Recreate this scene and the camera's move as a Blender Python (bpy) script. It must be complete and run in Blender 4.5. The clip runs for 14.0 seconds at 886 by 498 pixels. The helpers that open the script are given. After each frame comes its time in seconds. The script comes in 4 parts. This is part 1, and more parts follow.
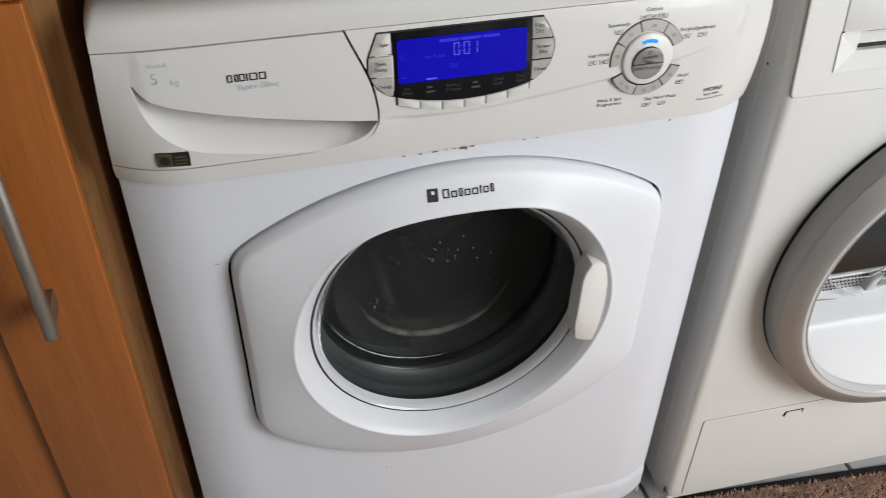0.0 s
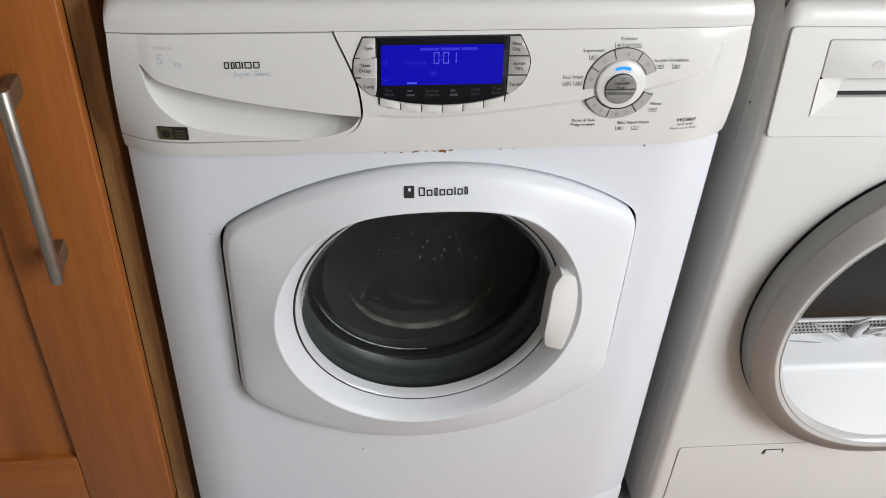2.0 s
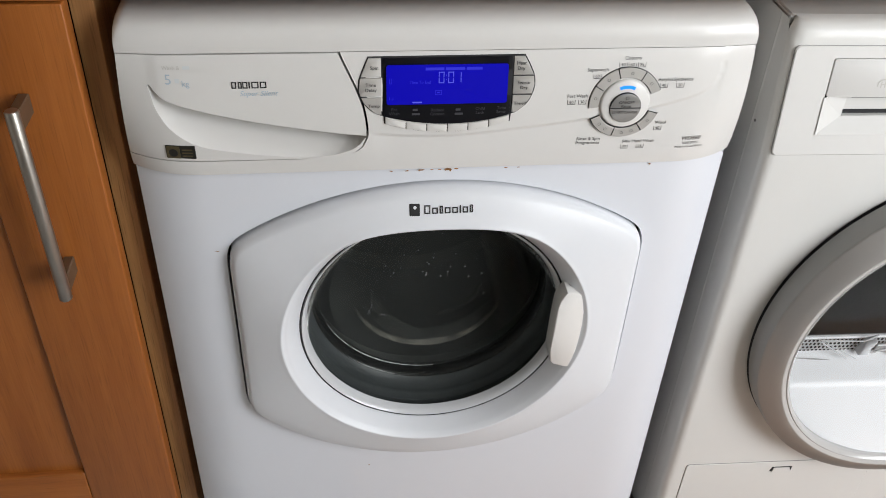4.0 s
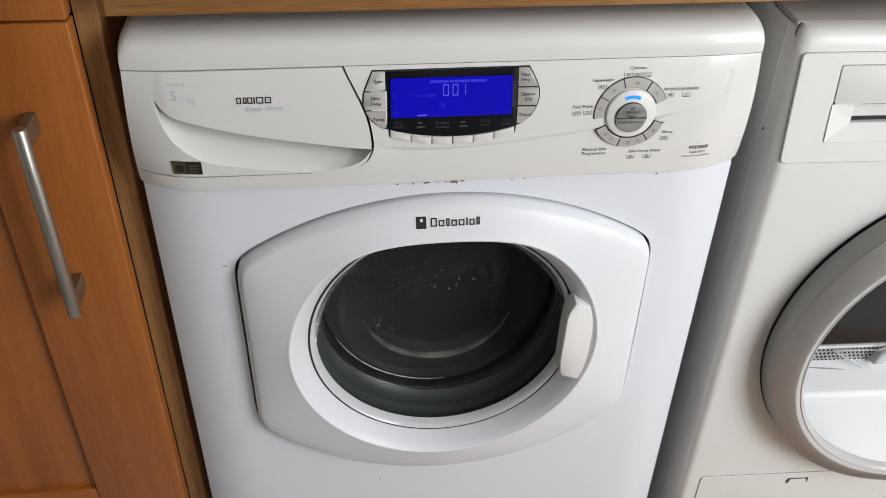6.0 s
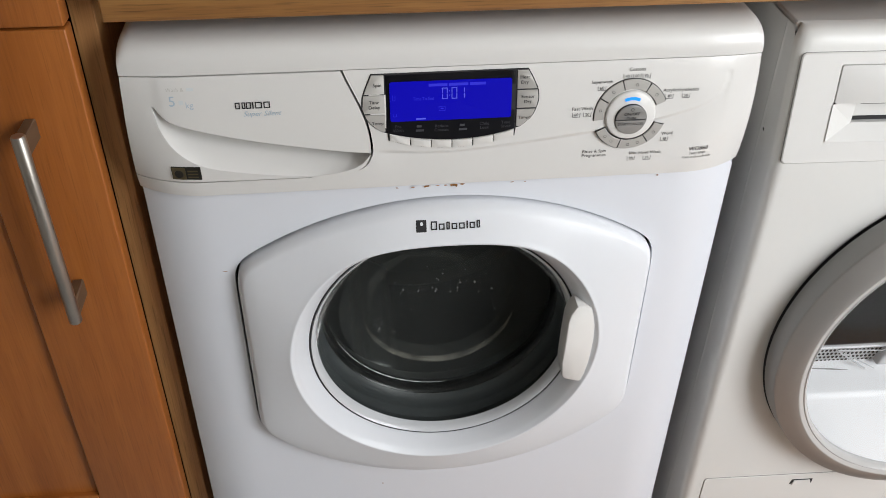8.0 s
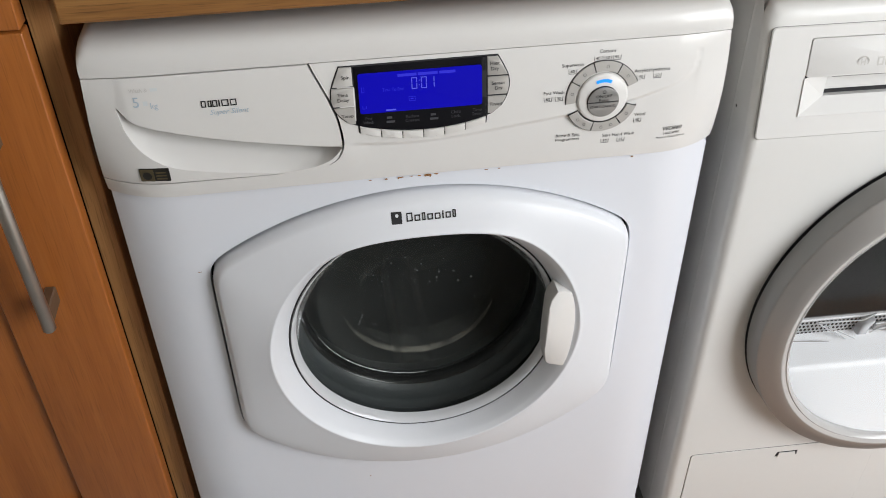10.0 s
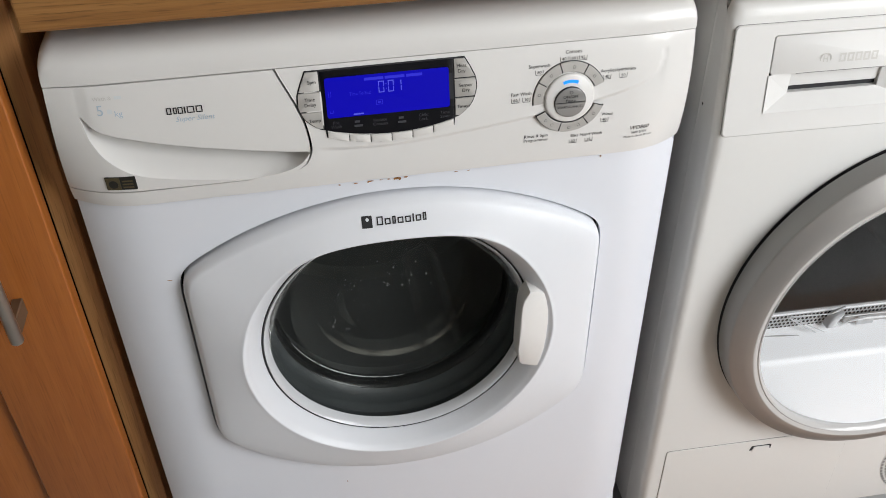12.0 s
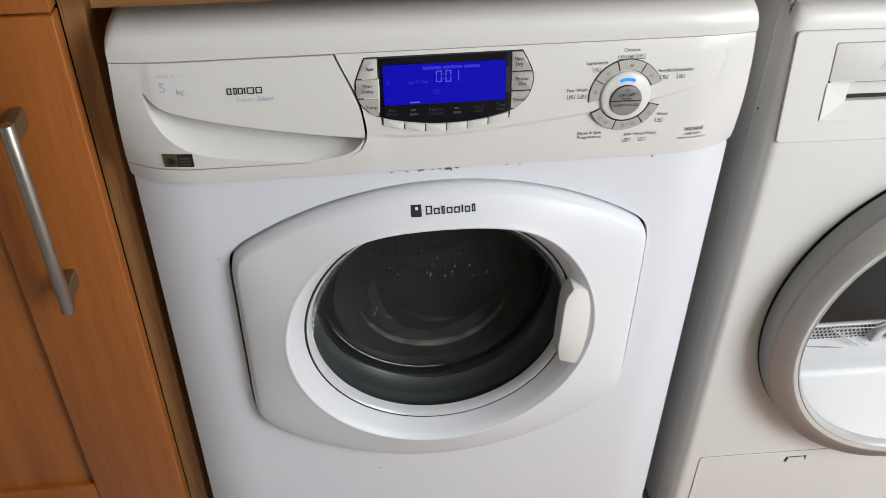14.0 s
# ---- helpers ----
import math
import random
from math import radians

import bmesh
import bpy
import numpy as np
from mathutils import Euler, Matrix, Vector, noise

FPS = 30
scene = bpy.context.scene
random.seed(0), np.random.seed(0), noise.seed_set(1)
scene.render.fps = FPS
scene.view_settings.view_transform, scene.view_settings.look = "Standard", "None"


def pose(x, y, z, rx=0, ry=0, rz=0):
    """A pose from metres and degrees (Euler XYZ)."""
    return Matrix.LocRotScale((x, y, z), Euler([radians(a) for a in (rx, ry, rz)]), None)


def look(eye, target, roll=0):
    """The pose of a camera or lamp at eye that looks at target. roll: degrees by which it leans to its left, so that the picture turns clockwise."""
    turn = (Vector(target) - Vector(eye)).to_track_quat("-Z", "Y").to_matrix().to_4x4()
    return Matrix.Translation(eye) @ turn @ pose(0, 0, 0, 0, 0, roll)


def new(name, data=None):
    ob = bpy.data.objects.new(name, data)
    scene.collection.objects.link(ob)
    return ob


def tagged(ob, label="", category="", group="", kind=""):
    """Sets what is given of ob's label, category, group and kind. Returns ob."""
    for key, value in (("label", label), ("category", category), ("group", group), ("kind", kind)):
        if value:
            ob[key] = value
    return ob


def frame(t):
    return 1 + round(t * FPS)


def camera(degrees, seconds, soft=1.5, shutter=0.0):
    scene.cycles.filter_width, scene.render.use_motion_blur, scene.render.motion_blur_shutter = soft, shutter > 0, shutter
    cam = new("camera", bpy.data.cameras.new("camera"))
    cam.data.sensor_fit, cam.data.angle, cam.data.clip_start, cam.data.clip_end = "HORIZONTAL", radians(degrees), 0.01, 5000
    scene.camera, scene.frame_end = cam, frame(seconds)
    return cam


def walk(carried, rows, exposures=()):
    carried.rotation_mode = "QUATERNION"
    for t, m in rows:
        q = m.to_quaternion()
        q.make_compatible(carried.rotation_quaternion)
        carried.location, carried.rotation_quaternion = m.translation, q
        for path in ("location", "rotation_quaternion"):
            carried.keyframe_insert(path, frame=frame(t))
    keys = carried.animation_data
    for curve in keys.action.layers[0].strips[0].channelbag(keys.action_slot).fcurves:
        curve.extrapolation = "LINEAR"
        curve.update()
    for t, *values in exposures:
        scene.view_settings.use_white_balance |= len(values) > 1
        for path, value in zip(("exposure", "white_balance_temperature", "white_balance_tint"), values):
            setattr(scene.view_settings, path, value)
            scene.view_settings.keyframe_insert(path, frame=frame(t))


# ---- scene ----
cam = camera(53.4, 14.0, soft=0.85, shutter=0.4)
PATH = [
    (0, (-0.197, -0.647, 1.128), (0.224, 0.836, -0.146), 1.1),
    (0.5, (-0.128, -0.688, 1.143), (0.253, 0.804, -0.134), 2.5),
    (1, (-0.082, -0.701, 1.15), (0.172, 0.799, -0.149), 1.0),
    (1.5, (-0.093, -0.711, 1.15), (0.152, 0.804, -0.132), 2.2),
    (2, (-0.108, -0.729, 1.15), (0.143, 0.819, -0.092), 3.3),
    (2.5, (-0.109, -0.73, 1.148), (0.138, 0.833, -0.076), 3.6),
    (3, (-0.11, -0.729, 1.152), (0.136, 0.836, -0.069), 3.8),
    (5.3, (-0.093, -0.729, 1.158), (0.11, 0.852, -0.049), 1.3),
    (5.5, (-0.097, -0.73, 1.157), (0.107, 0.856, -0.045), 1.4),
    (6, (-0.095, -0.728, 1.156), (0.101, 0.86, -0.044), 1.4),
    (6.5, (-0.094, -0.729, 1.156), (0.101, 0.859, -0.044), 1.4),
    (7, (-0.094, -0.728, 1.157), (0.099, 0.859, -0.045), 1.2),
    (7.5, (-0.093, -0.728, 1.157), (0.095, 0.861, -0.043), 1.0),
    (8, (-0.092, -0.726, 1.156), (0.097, 0.865, -0.04), 0.8),
    (10.5, (-0.081, -0.715, 1.158), (0.162, 0.842, -0.073), -1.3),
    (11, (-0.076, -0.715, 1.159), (0.187, 0.843, -0.067), -1.4),
    (11.5, (-0.079, -0.716, 1.158), (0.195, 0.842, -0.066), -1.0),
    (12, (-0.08, -0.716, 1.157), (0.199, 0.841, -0.066), -0.8),
    (12.5, (-0.081, -0.715, 1.154), (0.212, 0.836, -0.074), -0.1),
    (13, (-0.086, -0.717, 1.152), (0.202, 0.833, -0.078), 0.6),
    (13.5, (-0.098, -0.72, 1.153), (0.147, 0.837, -0.078), 0.9),
    (14, (-0.099, -0.72, 1.155), (0.115, 0.844, -0.074), 0.6),
]
walk(cam, [(t, look(eye, target, roll)) for t, eye, target, roll in PATH],
     exposures=[(0.0, -0.05), (0.5, -0.06), (1.2, 0.0), (14.0, 0.0)])

# ---------------------------------------------------------------- world and light
world = bpy.data.worlds.new("sky")
scene.world = world
world.use_nodes = True
wn = world.node_tree.nodes
sky = wn.new("ShaderNodeTexSky")
sky.sky_type, sky.sun_disc = "NISHITA", False
sky.sun_elevation, sky.sun_rotation = radians(38), radians(150)
world.node_tree.links.new(sky.outputs[0], wn["Background"].inputs[0])
wn["Background"].inputs[1].default_value = 0.12

WIN_X0, WIN_X1, WIN_Z0, WIN_Z1 = 1.00, 2.44, 0.62, 2.2
ROOM_X0, ROOM_X1, ROOM_Y0, ROOM_Y1, ROOM_H = -1.5, 2.6, -1.7, 0.64, 2.4


def area_lamp(name, m, w, h, watts, colour):
    data = bpy.data.lights.new(name, "AREA")
    data.shape, data.size, data.size_y, data.energy, data.color = "RECTANGLE", w, h, watts, colour
    ob = new(name, data)
    ob.matrix_world = m
    return ob


area_lamp("window_daylight", look(((WIN_X0 + WIN_X1) / 2, ROOM_Y0 - 0.05, (WIN_Z0 + WIN_Z1) / 2), (0.35, 0.0, 0.55)),
          WIN_X1 - WIN_X0, WIN_Z1 - WIN_Z0, 67.5, (0.95, 0.975, 1.0))


# ---------------------------------------------------------------- materials
def material(name, colour, rough=0.5, metal=0.0, coat=0.0, var=0.06, var_scale=6.0, bump=0.0, bump_scale=300.0, spec=0.5, rvar=0.05):
    m = bpy.data.materials.new(name)
    m.use_nodes = True
    nt = m.node_tree
    n, l = nt.nodes, nt.links
    b = n["Principled BSDF"]
    b.inputs["Roughness"].default_value = rough
    b.inputs["Metallic"].default_value = metal
    b.inputs["Coat Weight"].default_value = coat
    b.inputs["Coat Roughness"].default_value = 0.08
    b.inputs["Specular IOR Level"].default_value = spec
    tc = n.new("ShaderNodeTexCoord")
    big = n.new("ShaderNodeTexNoise")
    big.inputs["Scale"].default_value, big.inputs["Detail"].default_value = var_scale, 6
    fine = n.new("ShaderNodeTexNoise")
    fine.inputs["Scale"].default_value, fine.inputs["Detail"].default_value = var_scale * 18, 3
    l.new(tc.outputs["Object"], big.inputs["Vector"])
    l.new(tc.outputs["Object"], fine.inputs["Vector"])
    add = n.new("ShaderNodeMath")
    add.operation = "MULTIPLY_ADD"
    add.inputs[1].default_value = 0.35
    l.new(fine.outputs["Fac"], add.inputs[0])
    l.new(big.outputs["Fac"], add.inputs[2])
    ramp = n.new("ShaderNodeMapRange")
    ramp.inputs["From Min"].default_value, ramp.inputs["From Max"].default_value = 0.35, 1.0
    ramp.inputs["To Min"].default_value, ramp.inputs["To Max"].default_value = 1 - var, 1 + var
    l.new(add.outputs[0], ramp.inputs["Value"])
    mix = n.new("ShaderNodeVectorMath")
    mix.operation = "SCALE"
    mix.inputs[0].default_value = colour
    l.new(ramp.outputs[0], mix.inputs["Scale"])
    l.new(mix.outputs[0], b.inputs["Base Color"])
    rr = n.new("ShaderNodeMapRange")
    rr.inputs["To Min"].default_value, rr.inputs["To Max"].default_value = max(rough - rvar, 0.02), rough + rvar
    l.new(big.outputs["Fac"], rr.inputs["Value"])
    l.new(rr.outputs[0], b.inputs["Roughness"])
    if bump:
        tex = n.new("ShaderNodeTexNoise")
        tex.inputs["Scale"].default_value, tex.inputs["Detail"].default_value = bump_scale, 4
        l.new(tc.outputs["Object"], tex.inputs["Vector"])
        bp = n.new("ShaderNodeBump")
        bp.inputs["Strength"].default_value, bp.inputs["Distance"].default_value = bump, 0.001
        l.new(tex.outputs["Fac"], bp.inputs["Height"])
        l.new(bp.outputs[0], b.inputs["Normal"])
    return m


def wood(name, dark, mid, light, along="z", rough=0.35, coat=0.2, scale=1.0, pores=0.0):
    m = bpy.data.materials.new(name)
    m.use_nodes = True
    n, l = m.node_tree.nodes, m.node_tree.links
    b = n["Principled BSDF"]
    tc, mp = n.new("ShaderNodeTexCoord"), n.new("ShaderNodeMapping")
    s = [22 * scale] * 3
    s["xyz".index(along)] = 1.3 * scale
    mp.inputs["Scale"].default_value = s
    l.new(tc.outputs["Object"], mp.inputs["Vector"])
    big = n.new("ShaderNodeTexNoise")
    big.inputs["Scale"].default_value, big.inputs["Detail"].default_value, big.inputs["Distortion"].default_value = 1.1, 5, 0.6
    l.new(mp.outputs[0], big.inputs["Vector"])
    mp2 = n.new("ShaderNodeMapping")
    s2 = [520 * scale] * 3
    s2["xyz".index(along)] = 14 * scale
    mp2.inputs["Scale"].default_value = s2
    l.new(tc.outputs["Object"], mp2.inputs["Vector"])
    fine = n.new("ShaderNodeTexNoise")
    fine.inputs["Scale"].default_value, fine.inputs["Detail"].default_value = 1.0, 3
    l.new(mp2.outputs[0], fine.inputs["Vector"])
    add = n.new("ShaderNodeMath")
    add.operation = "MULTIPLY_ADD"
    add.inputs[1].default_value = 0.40
    l.new(fine.outputs["Fac"], add.inputs[0])
    l.new(big.outputs["Fac"], add.inputs[2])
    cr = n.new("ShaderNodeValToRGB")
    e = cr.color_ramp.elements
    e[0].position, e[0].color = 0.46, (*dark, 1)
    e[1].position, e[1].color = 0.88, (*light, 1)
    e.new(0.67).color = (*mid, 1)
    l.new(add.outputs[0], cr.inputs[0])
    # short dark pores along the grain
    mp3, pore, pr, dk = n.new("ShaderNodeMapping"), n.new("ShaderNodeTexNoise"), n.new("ShaderNodeMapRange"), n.new("ShaderNodeMixRGB")
    s3 = [640 * scale] * 3
    s3["xyz".index(along)] = 24 * scale
    mp3.inputs["Scale"].default_value = s3
    l.new(tc.outputs["Object"], mp3.inputs["Vector"])
    pore.inputs["Scale"].default_value, pore.inputs["Detail"].default_value = 1.0, 2
    l.new(mp3.outputs[0], pore.inputs["Vector"])
    pr.inputs["From Min"].default_value, pr.inputs["From Max"].default_value = 0.55, 0.72
    pr.inputs["To Min"].default_value, pr.inputs["To Max"].default_value = 0.0, pores
    l.new(pore.outputs["Fac"], pr.inputs["Value"])
    dk.inputs["Color2"].default_value = (*[c * 0.45 for c in dark], 1)
    l.new(pr.outputs[0], dk.inputs["Fac"])
    l.new(cr.outputs[0], dk.inputs["Color1"])
    l.new(dk.outputs[0], b.inputs["Base Color"])
    b.inputs["Roughness"].default_value, b.inputs["Coat Weight"].default_value = rough, coat
    b.inputs["Coat Roughness"].default_value = 0.25
    bp = n.new("ShaderNodeBump")
    bp.inputs["Strength"].default_value, bp.inputs["Distance"].default_value = 0.25, 0.0004
    l.new(fine.outputs["Fac"], bp.inputs["Height"])
    l.new(bp.outputs[0], b.inputs["Normal"])
    return m


def glowing(name, colour, strength, base=(0.002, 0.002, 0.006)):
    m = bpy.data.materials.new(name)
    m.use_nodes = True
    b = m.node_tree.nodes["Principled BSDF"]
    b.inputs["Base Color"].default_value = (*base, 1)
    b.inputs["Roughness"].default_value = 0.35
    b.inputs["Specular IOR Level"].default_value = 0.15
    b.inputs["Emission Color"].default_value = (*colour, 1)
    b.inputs["Emission Strength"].default_value = strength
    return m


def pane_glass(name, tint, gloss=0.07, rough=0.03, haze=0.0):
    m = bpy.data.materials.new(name)
    m.use_nodes = True
    n, l = m.node_tree.nodes, m.node_tree.links
    n.remove(n["Principled BSDF"])
    tr, gl, mx, fr = n.new("ShaderNodeBsdfTransparent"), n.new("ShaderNodeBsdfGlossy"), n.new("ShaderNodeMixShader"), n.new("ShaderNodeFresnel")
    tr.inputs["Color"].default_value = (*tint, 1)
    gl.inputs["Roughness"].default_value = rough
    fr.inputs["IOR"].default_value = 1.0 + gloss * 6.5
    l.new(fr.outputs[0], mx.inputs[0])
    l.new(tr.outputs[0], mx.inputs[1])
    l.new(gl.outputs[0], mx.inputs[2])
    out = mx
    if haze:  # grey diffuse share that brightens the dark interior behind the glass
        df, hz, tc, tx, mr = n.new("ShaderNodeBsdfDiffuse"), n.new("ShaderNodeMixShader"), n.new("ShaderNodeTexCoord"), n.new("ShaderNodeTexNoise"), n.new("ShaderNodeMapRange")
        df.inputs["Color"].default_value = (0.40, 0.43, 0.41, 1)
        tx.inputs["Scale"].default_value, tx.inputs["Detail"].default_value = 14, 6
        mr.inputs["To Min"].default_value, mr.inputs["To Max"].default_value = haze * 0.5, haze * 1.5
        l.new(tc.outputs["Object"], tx.inputs["Vector"])
        l.new(tx.outputs["Fac"], mr.inputs["Value"])
        l.new(mr.outputs[0], hz.inputs[0])
        l.new(mx.outputs[0], hz.inputs[1])
        l.new(df.outputs[0], hz.inputs[2])
        out = hz
    l.new(out.outputs[0], n["Material Output"].inputs[0])
    return m


def film_mat(name, colour, alpha, scale=60.0):
    m = bpy.data.materials.new(name)
    m.use_nodes = True
    n, l = m.node_tree.nodes, m.node_tree.links
    b = n["Principled BSDF"]
    b.inputs["Base Color"].default_value = (*colour, 1)
    b.inputs["Roughness"].default_value = 0.4
    tc, tx, mr = n.new("ShaderNodeTexCoord"), n.new("ShaderNodeTexNoise"), n.new("ShaderNodeMapRange")
    tx.inputs["Scale"].default_value, tx.inputs["Detail"].default_value = scale, 6
    l.new(tc.outputs["Object"], tx.inputs["Vector"])
    mr.inputs["From Min"].default_value, mr.inputs["From Max"].default_value = 0.25, 0.85
    mr.inputs["To Min"].default_value, mr.inputs["To Max"].default_value = 0.0, alpha
    l.new(tx.outputs["Fac"], mr.inputs["Value"])
    l.new(mr.outputs[0], b.inputs["Alpha"])
    return m


M_ENAMEL = material("white_enamel", (0.738, 0.756, 0.805), 0.30, coat=0.15, var=0.012, rvar=0.01, var_scale=3)
M_FASCIA = material("white_plastic", (0.726, 0.714, 0.694), 0.34, coat=0.36, var=0.02, rvar=0.015, bump=0.05, bump_scale=900)
M_DOORW = material("door_plastic", (0.752, 0.767, 0.800), 0.40, coat=0.10, var=0.015, bump=0.04, bump_scale=800)
M_BLACKG = material("black_gloss", (0.005, 0.005, 0.007), 0.28, var=0.1, spec=0.25)
M_LCD = glowing("lcd_blue", (0.002, 0.0005, 0.50), 0.84)
M_LCDSEG = glowing("lcd_segment", (0.13, 0.15, 0.85), 0.85)
M_LCDDIM = glowing("lcd_dim_segment", (0.035, 0.035, 0.66), 0.95)
M_LED = glowing("led_blue", (0.02, 0.30, 1.0), 1.3)
M_SILVER = material("silver_plastic", (0.46, 0.445, 0.42), 0.38, metal=0.15, var=0.03)
M_SILVERD = material("dark_silver_plastic", (0.27, 0.265, 0.255), 0.4, metal=0.2, var=0.03)
M_KEYW = material("pale_key_plastic", (0.70, 0.685, 0.66), 0.4, var=0.02)
M_INK = material("black_ink", (0.015, 0.015, 0.017), 0.5, var=0.1)
M_INKG = material("grey_ink", (0.045, 0.045, 0.048), 0.5, var=0.1)
M_INKB = material("faded_blue_ink", (0.42, 0.52, 0.60), 0.5, var=0.15)
M_INKP = material("pale_grey_ink", (0.575, 0.56, 0.53), 0.5, var=0.05)
M_INKF = material("worn_print", (0.66, 0.69, 0.70), 0.5, var=0.08)
M_INKW = material("pale_print", (0.055, 0.058, 0.066), 0.5, var=0.1)
M_SEAM = material("dark_seam", (0.02, 0.02, 0.022), 0.8, var=0.2)
M_RUST = material("rust", (0.30, 0.135, 0.04), 0.9, var=0.5, var_scale=200, bump=0.6, bump_scale=900)
M_STICK = material("brown_sticker", (0.018, 0.016, 0.013), 0.35, var=0.3, var_scale=150)
M_STICKG = material("gold_sticker", (0.12, 0.095, 0.05), 0.35, metal=0.3, var=0.3, var_scale=150)
M_RUBBER = material("grey_rubber", (0.038, 0.043, 0.045), 0.4, var=0.2, var_scale=20, bump=0.15, bump_scale=300)
M_RUBBERB = material("black_rubber", (0.010, 0.010, 0.011), 0.6, var=0.2, bump=0.3, bump_scale=400)
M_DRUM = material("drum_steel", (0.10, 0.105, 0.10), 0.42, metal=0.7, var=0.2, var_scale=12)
M_BOWL = pane_glass("door_glass", (0.82, 0.84, 0.82), 0.007, 0.2, 0.022)
# stronger haze on the bowl's face, lifting the dark drum behind it
M_BOWLF = pane_glass("hazed_door_glass", (0.82, 0.84, 0.82), 0.007, 0.2, 0.058)
# opaque pale grey: the bright reflection of clear edges is put into the colour
M_RIMGLASS = material("clear_edge_sheen", (0.60, 0.61, 0.625), 0.10, var=0.05)
M_DRYG = pane_glass("dryer_glass", (0.94, 0.95, 0.95), 0.075)
M_LIP = material("wet_black_rubber", (0.004, 0.004, 0.004), 0.22, var=0.2, bump=0.08, bump_scale=160)
# near-white colour that stands for the wet highlight on the seal lip
M_GLINT = material("lip_glint", (0.75, 0.76, 0.76), 0.12, var=0.1)
M_DROP = material("water_drop", (0.30, 0.32, 0.33), 0.06, var=0.1)
M_FOAM = film_mat("soap_film", (0.42, 0.40, 0.34), 0.55, 40)
M_FOAMF = film_mat("faint_soap_film", (0.30, 0.31, 0.29), 0.13, 45)
M_DRYER = material("dryer_enamel", (0.685, 0.68, 0.66), 0.38, coat=0.12, var=0.02, bump=0.08, bump_scale=900)
M_DRYERP = material("dryer_plastic", (0.68, 0.672, 0.655), 0.40, var=0.02, bump=0.06, bump_scale=1000)
M_RING = material("silver_ring", (0.345, 0.332, 0.318), 0.38, metal=0.6, var=0.03)
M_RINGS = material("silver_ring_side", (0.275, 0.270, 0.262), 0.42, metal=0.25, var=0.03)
M_BEZEL = material("pale_grey_bezel", (0.46, 0.45, 0.44), 0.22, coat=0.3, var=0.03)
M_INNER = material("inner_white_plastic", (0.89, 0.89, 0.90), 0.35, var=0.02)
M_DDRUM = material("dryer_drum", (0.42, 0.42, 0.42), 0.40, metal=0.4, var=0.15, var_scale=10)
M_FILTER = material("filter_mesh", (0.55, 0.56, 0.57), 0.3, metal=0.3, var=0.3, var_scale=60)
M_CHERRY = wood("cherry_wood", (0.262, 0.076, 0.0132), (0.330, 0.101, 0.0180), (0.392, 0.127, 0.0250), coat=0.08, pores=0.30)
M_CHERRYX = wood("cherry_wood_across", (0.262, 0.076, 0.0132), (0.330, 0.101, 0.0180), (0.392, 0.127, 0.0250), along="x", coat=0.08, pores=0.30)
M_OAK = wood("oak_panel_wood", (0.36, 0.172, 0.060), (0.475, 0.240, 0.086), (0.56, 0.298, 0.114), coat=0.05, rough=0.5, pores=0.55)
M_OAKX = wood("oak_edge_wood", (0.165, 0.068, 0.018), (0.28, 0.128, 0.036), (0.37, 0.186, 0.058), along="x", coat=0.1, rough=0.45, pores=0.65)
M_STEEL = material("brushed_steel", (0.44, 0.41, 0.37), 0.36, metal=0.95, var=0.06, var_scale=30)
M_BRONZE = material("dark_nickel", (0.20, 0.15, 0.10), 0.4, metal=0.6, var=0.1)
M_TILE = material("grey_tile", (0.50, 0.50, 0.49), 0.35, var=0.12, var_scale=9, bump=0.1, bump_scale=60)
M_GROUT = material("grout", (0.20, 0.195, 0.185), 0.9, var=0.2, bump=0.4)
M_RUG = material("rug_pile", (0.56, 0.39, 0.29), 0.95, var=0.4, var_scale=40)
M_WALL = material("wall_paint", (0.51, 0.485, 0.435), 0.8, var=0.04, bump=0.1, bump_scale=120)
M_CEIL = material("ceiling_paint", (0.80, 0.80, 0.79), 0.9, var=0.03, bump=0.1)
M_FRAME = material("window_paint", (0.80, 0.80, 0.80), 0.4, var=0.02)


# ---------------------------------------------------------------- mesh helpers
def part(name, bm, mat, parent=None, label="", smooth=None):
    me = bpy.data.meshes.new(name)
    bmesh.ops.recalc_face_normals(bm, faces=bm.faces)
    bm.to_mesh(me)
    bm.free()
    for m in (mat if isinstance(mat, (list, tuple)) else [mat]):
        me.materials.append(m)
    if smooth is not None:
        me.shade_smooth()
        me.set_sharp_from_angle(angle=radians(smooth))
    ob = new(name, me)
    if parent:
        ob.parent = parent
    if label:
        tagged(ob, label)
    return ob


def thing(name, label, category, m=None, group="", kind=""):
    ob = new(name)
    ob.empty_display_size = 0.05
    if m is not None:
        ob.matrix_world = m
    return tagged(ob, label, category, group, kind)


def box(x0, x1, y0, y1, z0, z1, bevel=0.0, seg=2, bm=None):
    own = bmesh.new()
    bmesh.ops.create_cube(own, size=1.0)
    bmesh.ops.scale(own, vec=(x1 - x0, y1 - y0, z1 - z0), verts=own.verts)
    bmesh.ops.translate(own, vec=((x0 + x1) / 2, (y0 + y1) / 2, (z0 + z1) / 2), verts=own.verts)
    if bevel:
        bmesh.ops.bevel(own, geom=own.edges[:], offset=bevel, segments=seg, affect="EDGES", profile=0.5)
    if bm is None:
        return own
    me = bpy.data.meshes.new("tmp")
    own.to_mesh(me)
    own.free()
    bm.from_mesh(me)
    bpy.data.meshes.remove(me)
    return bm


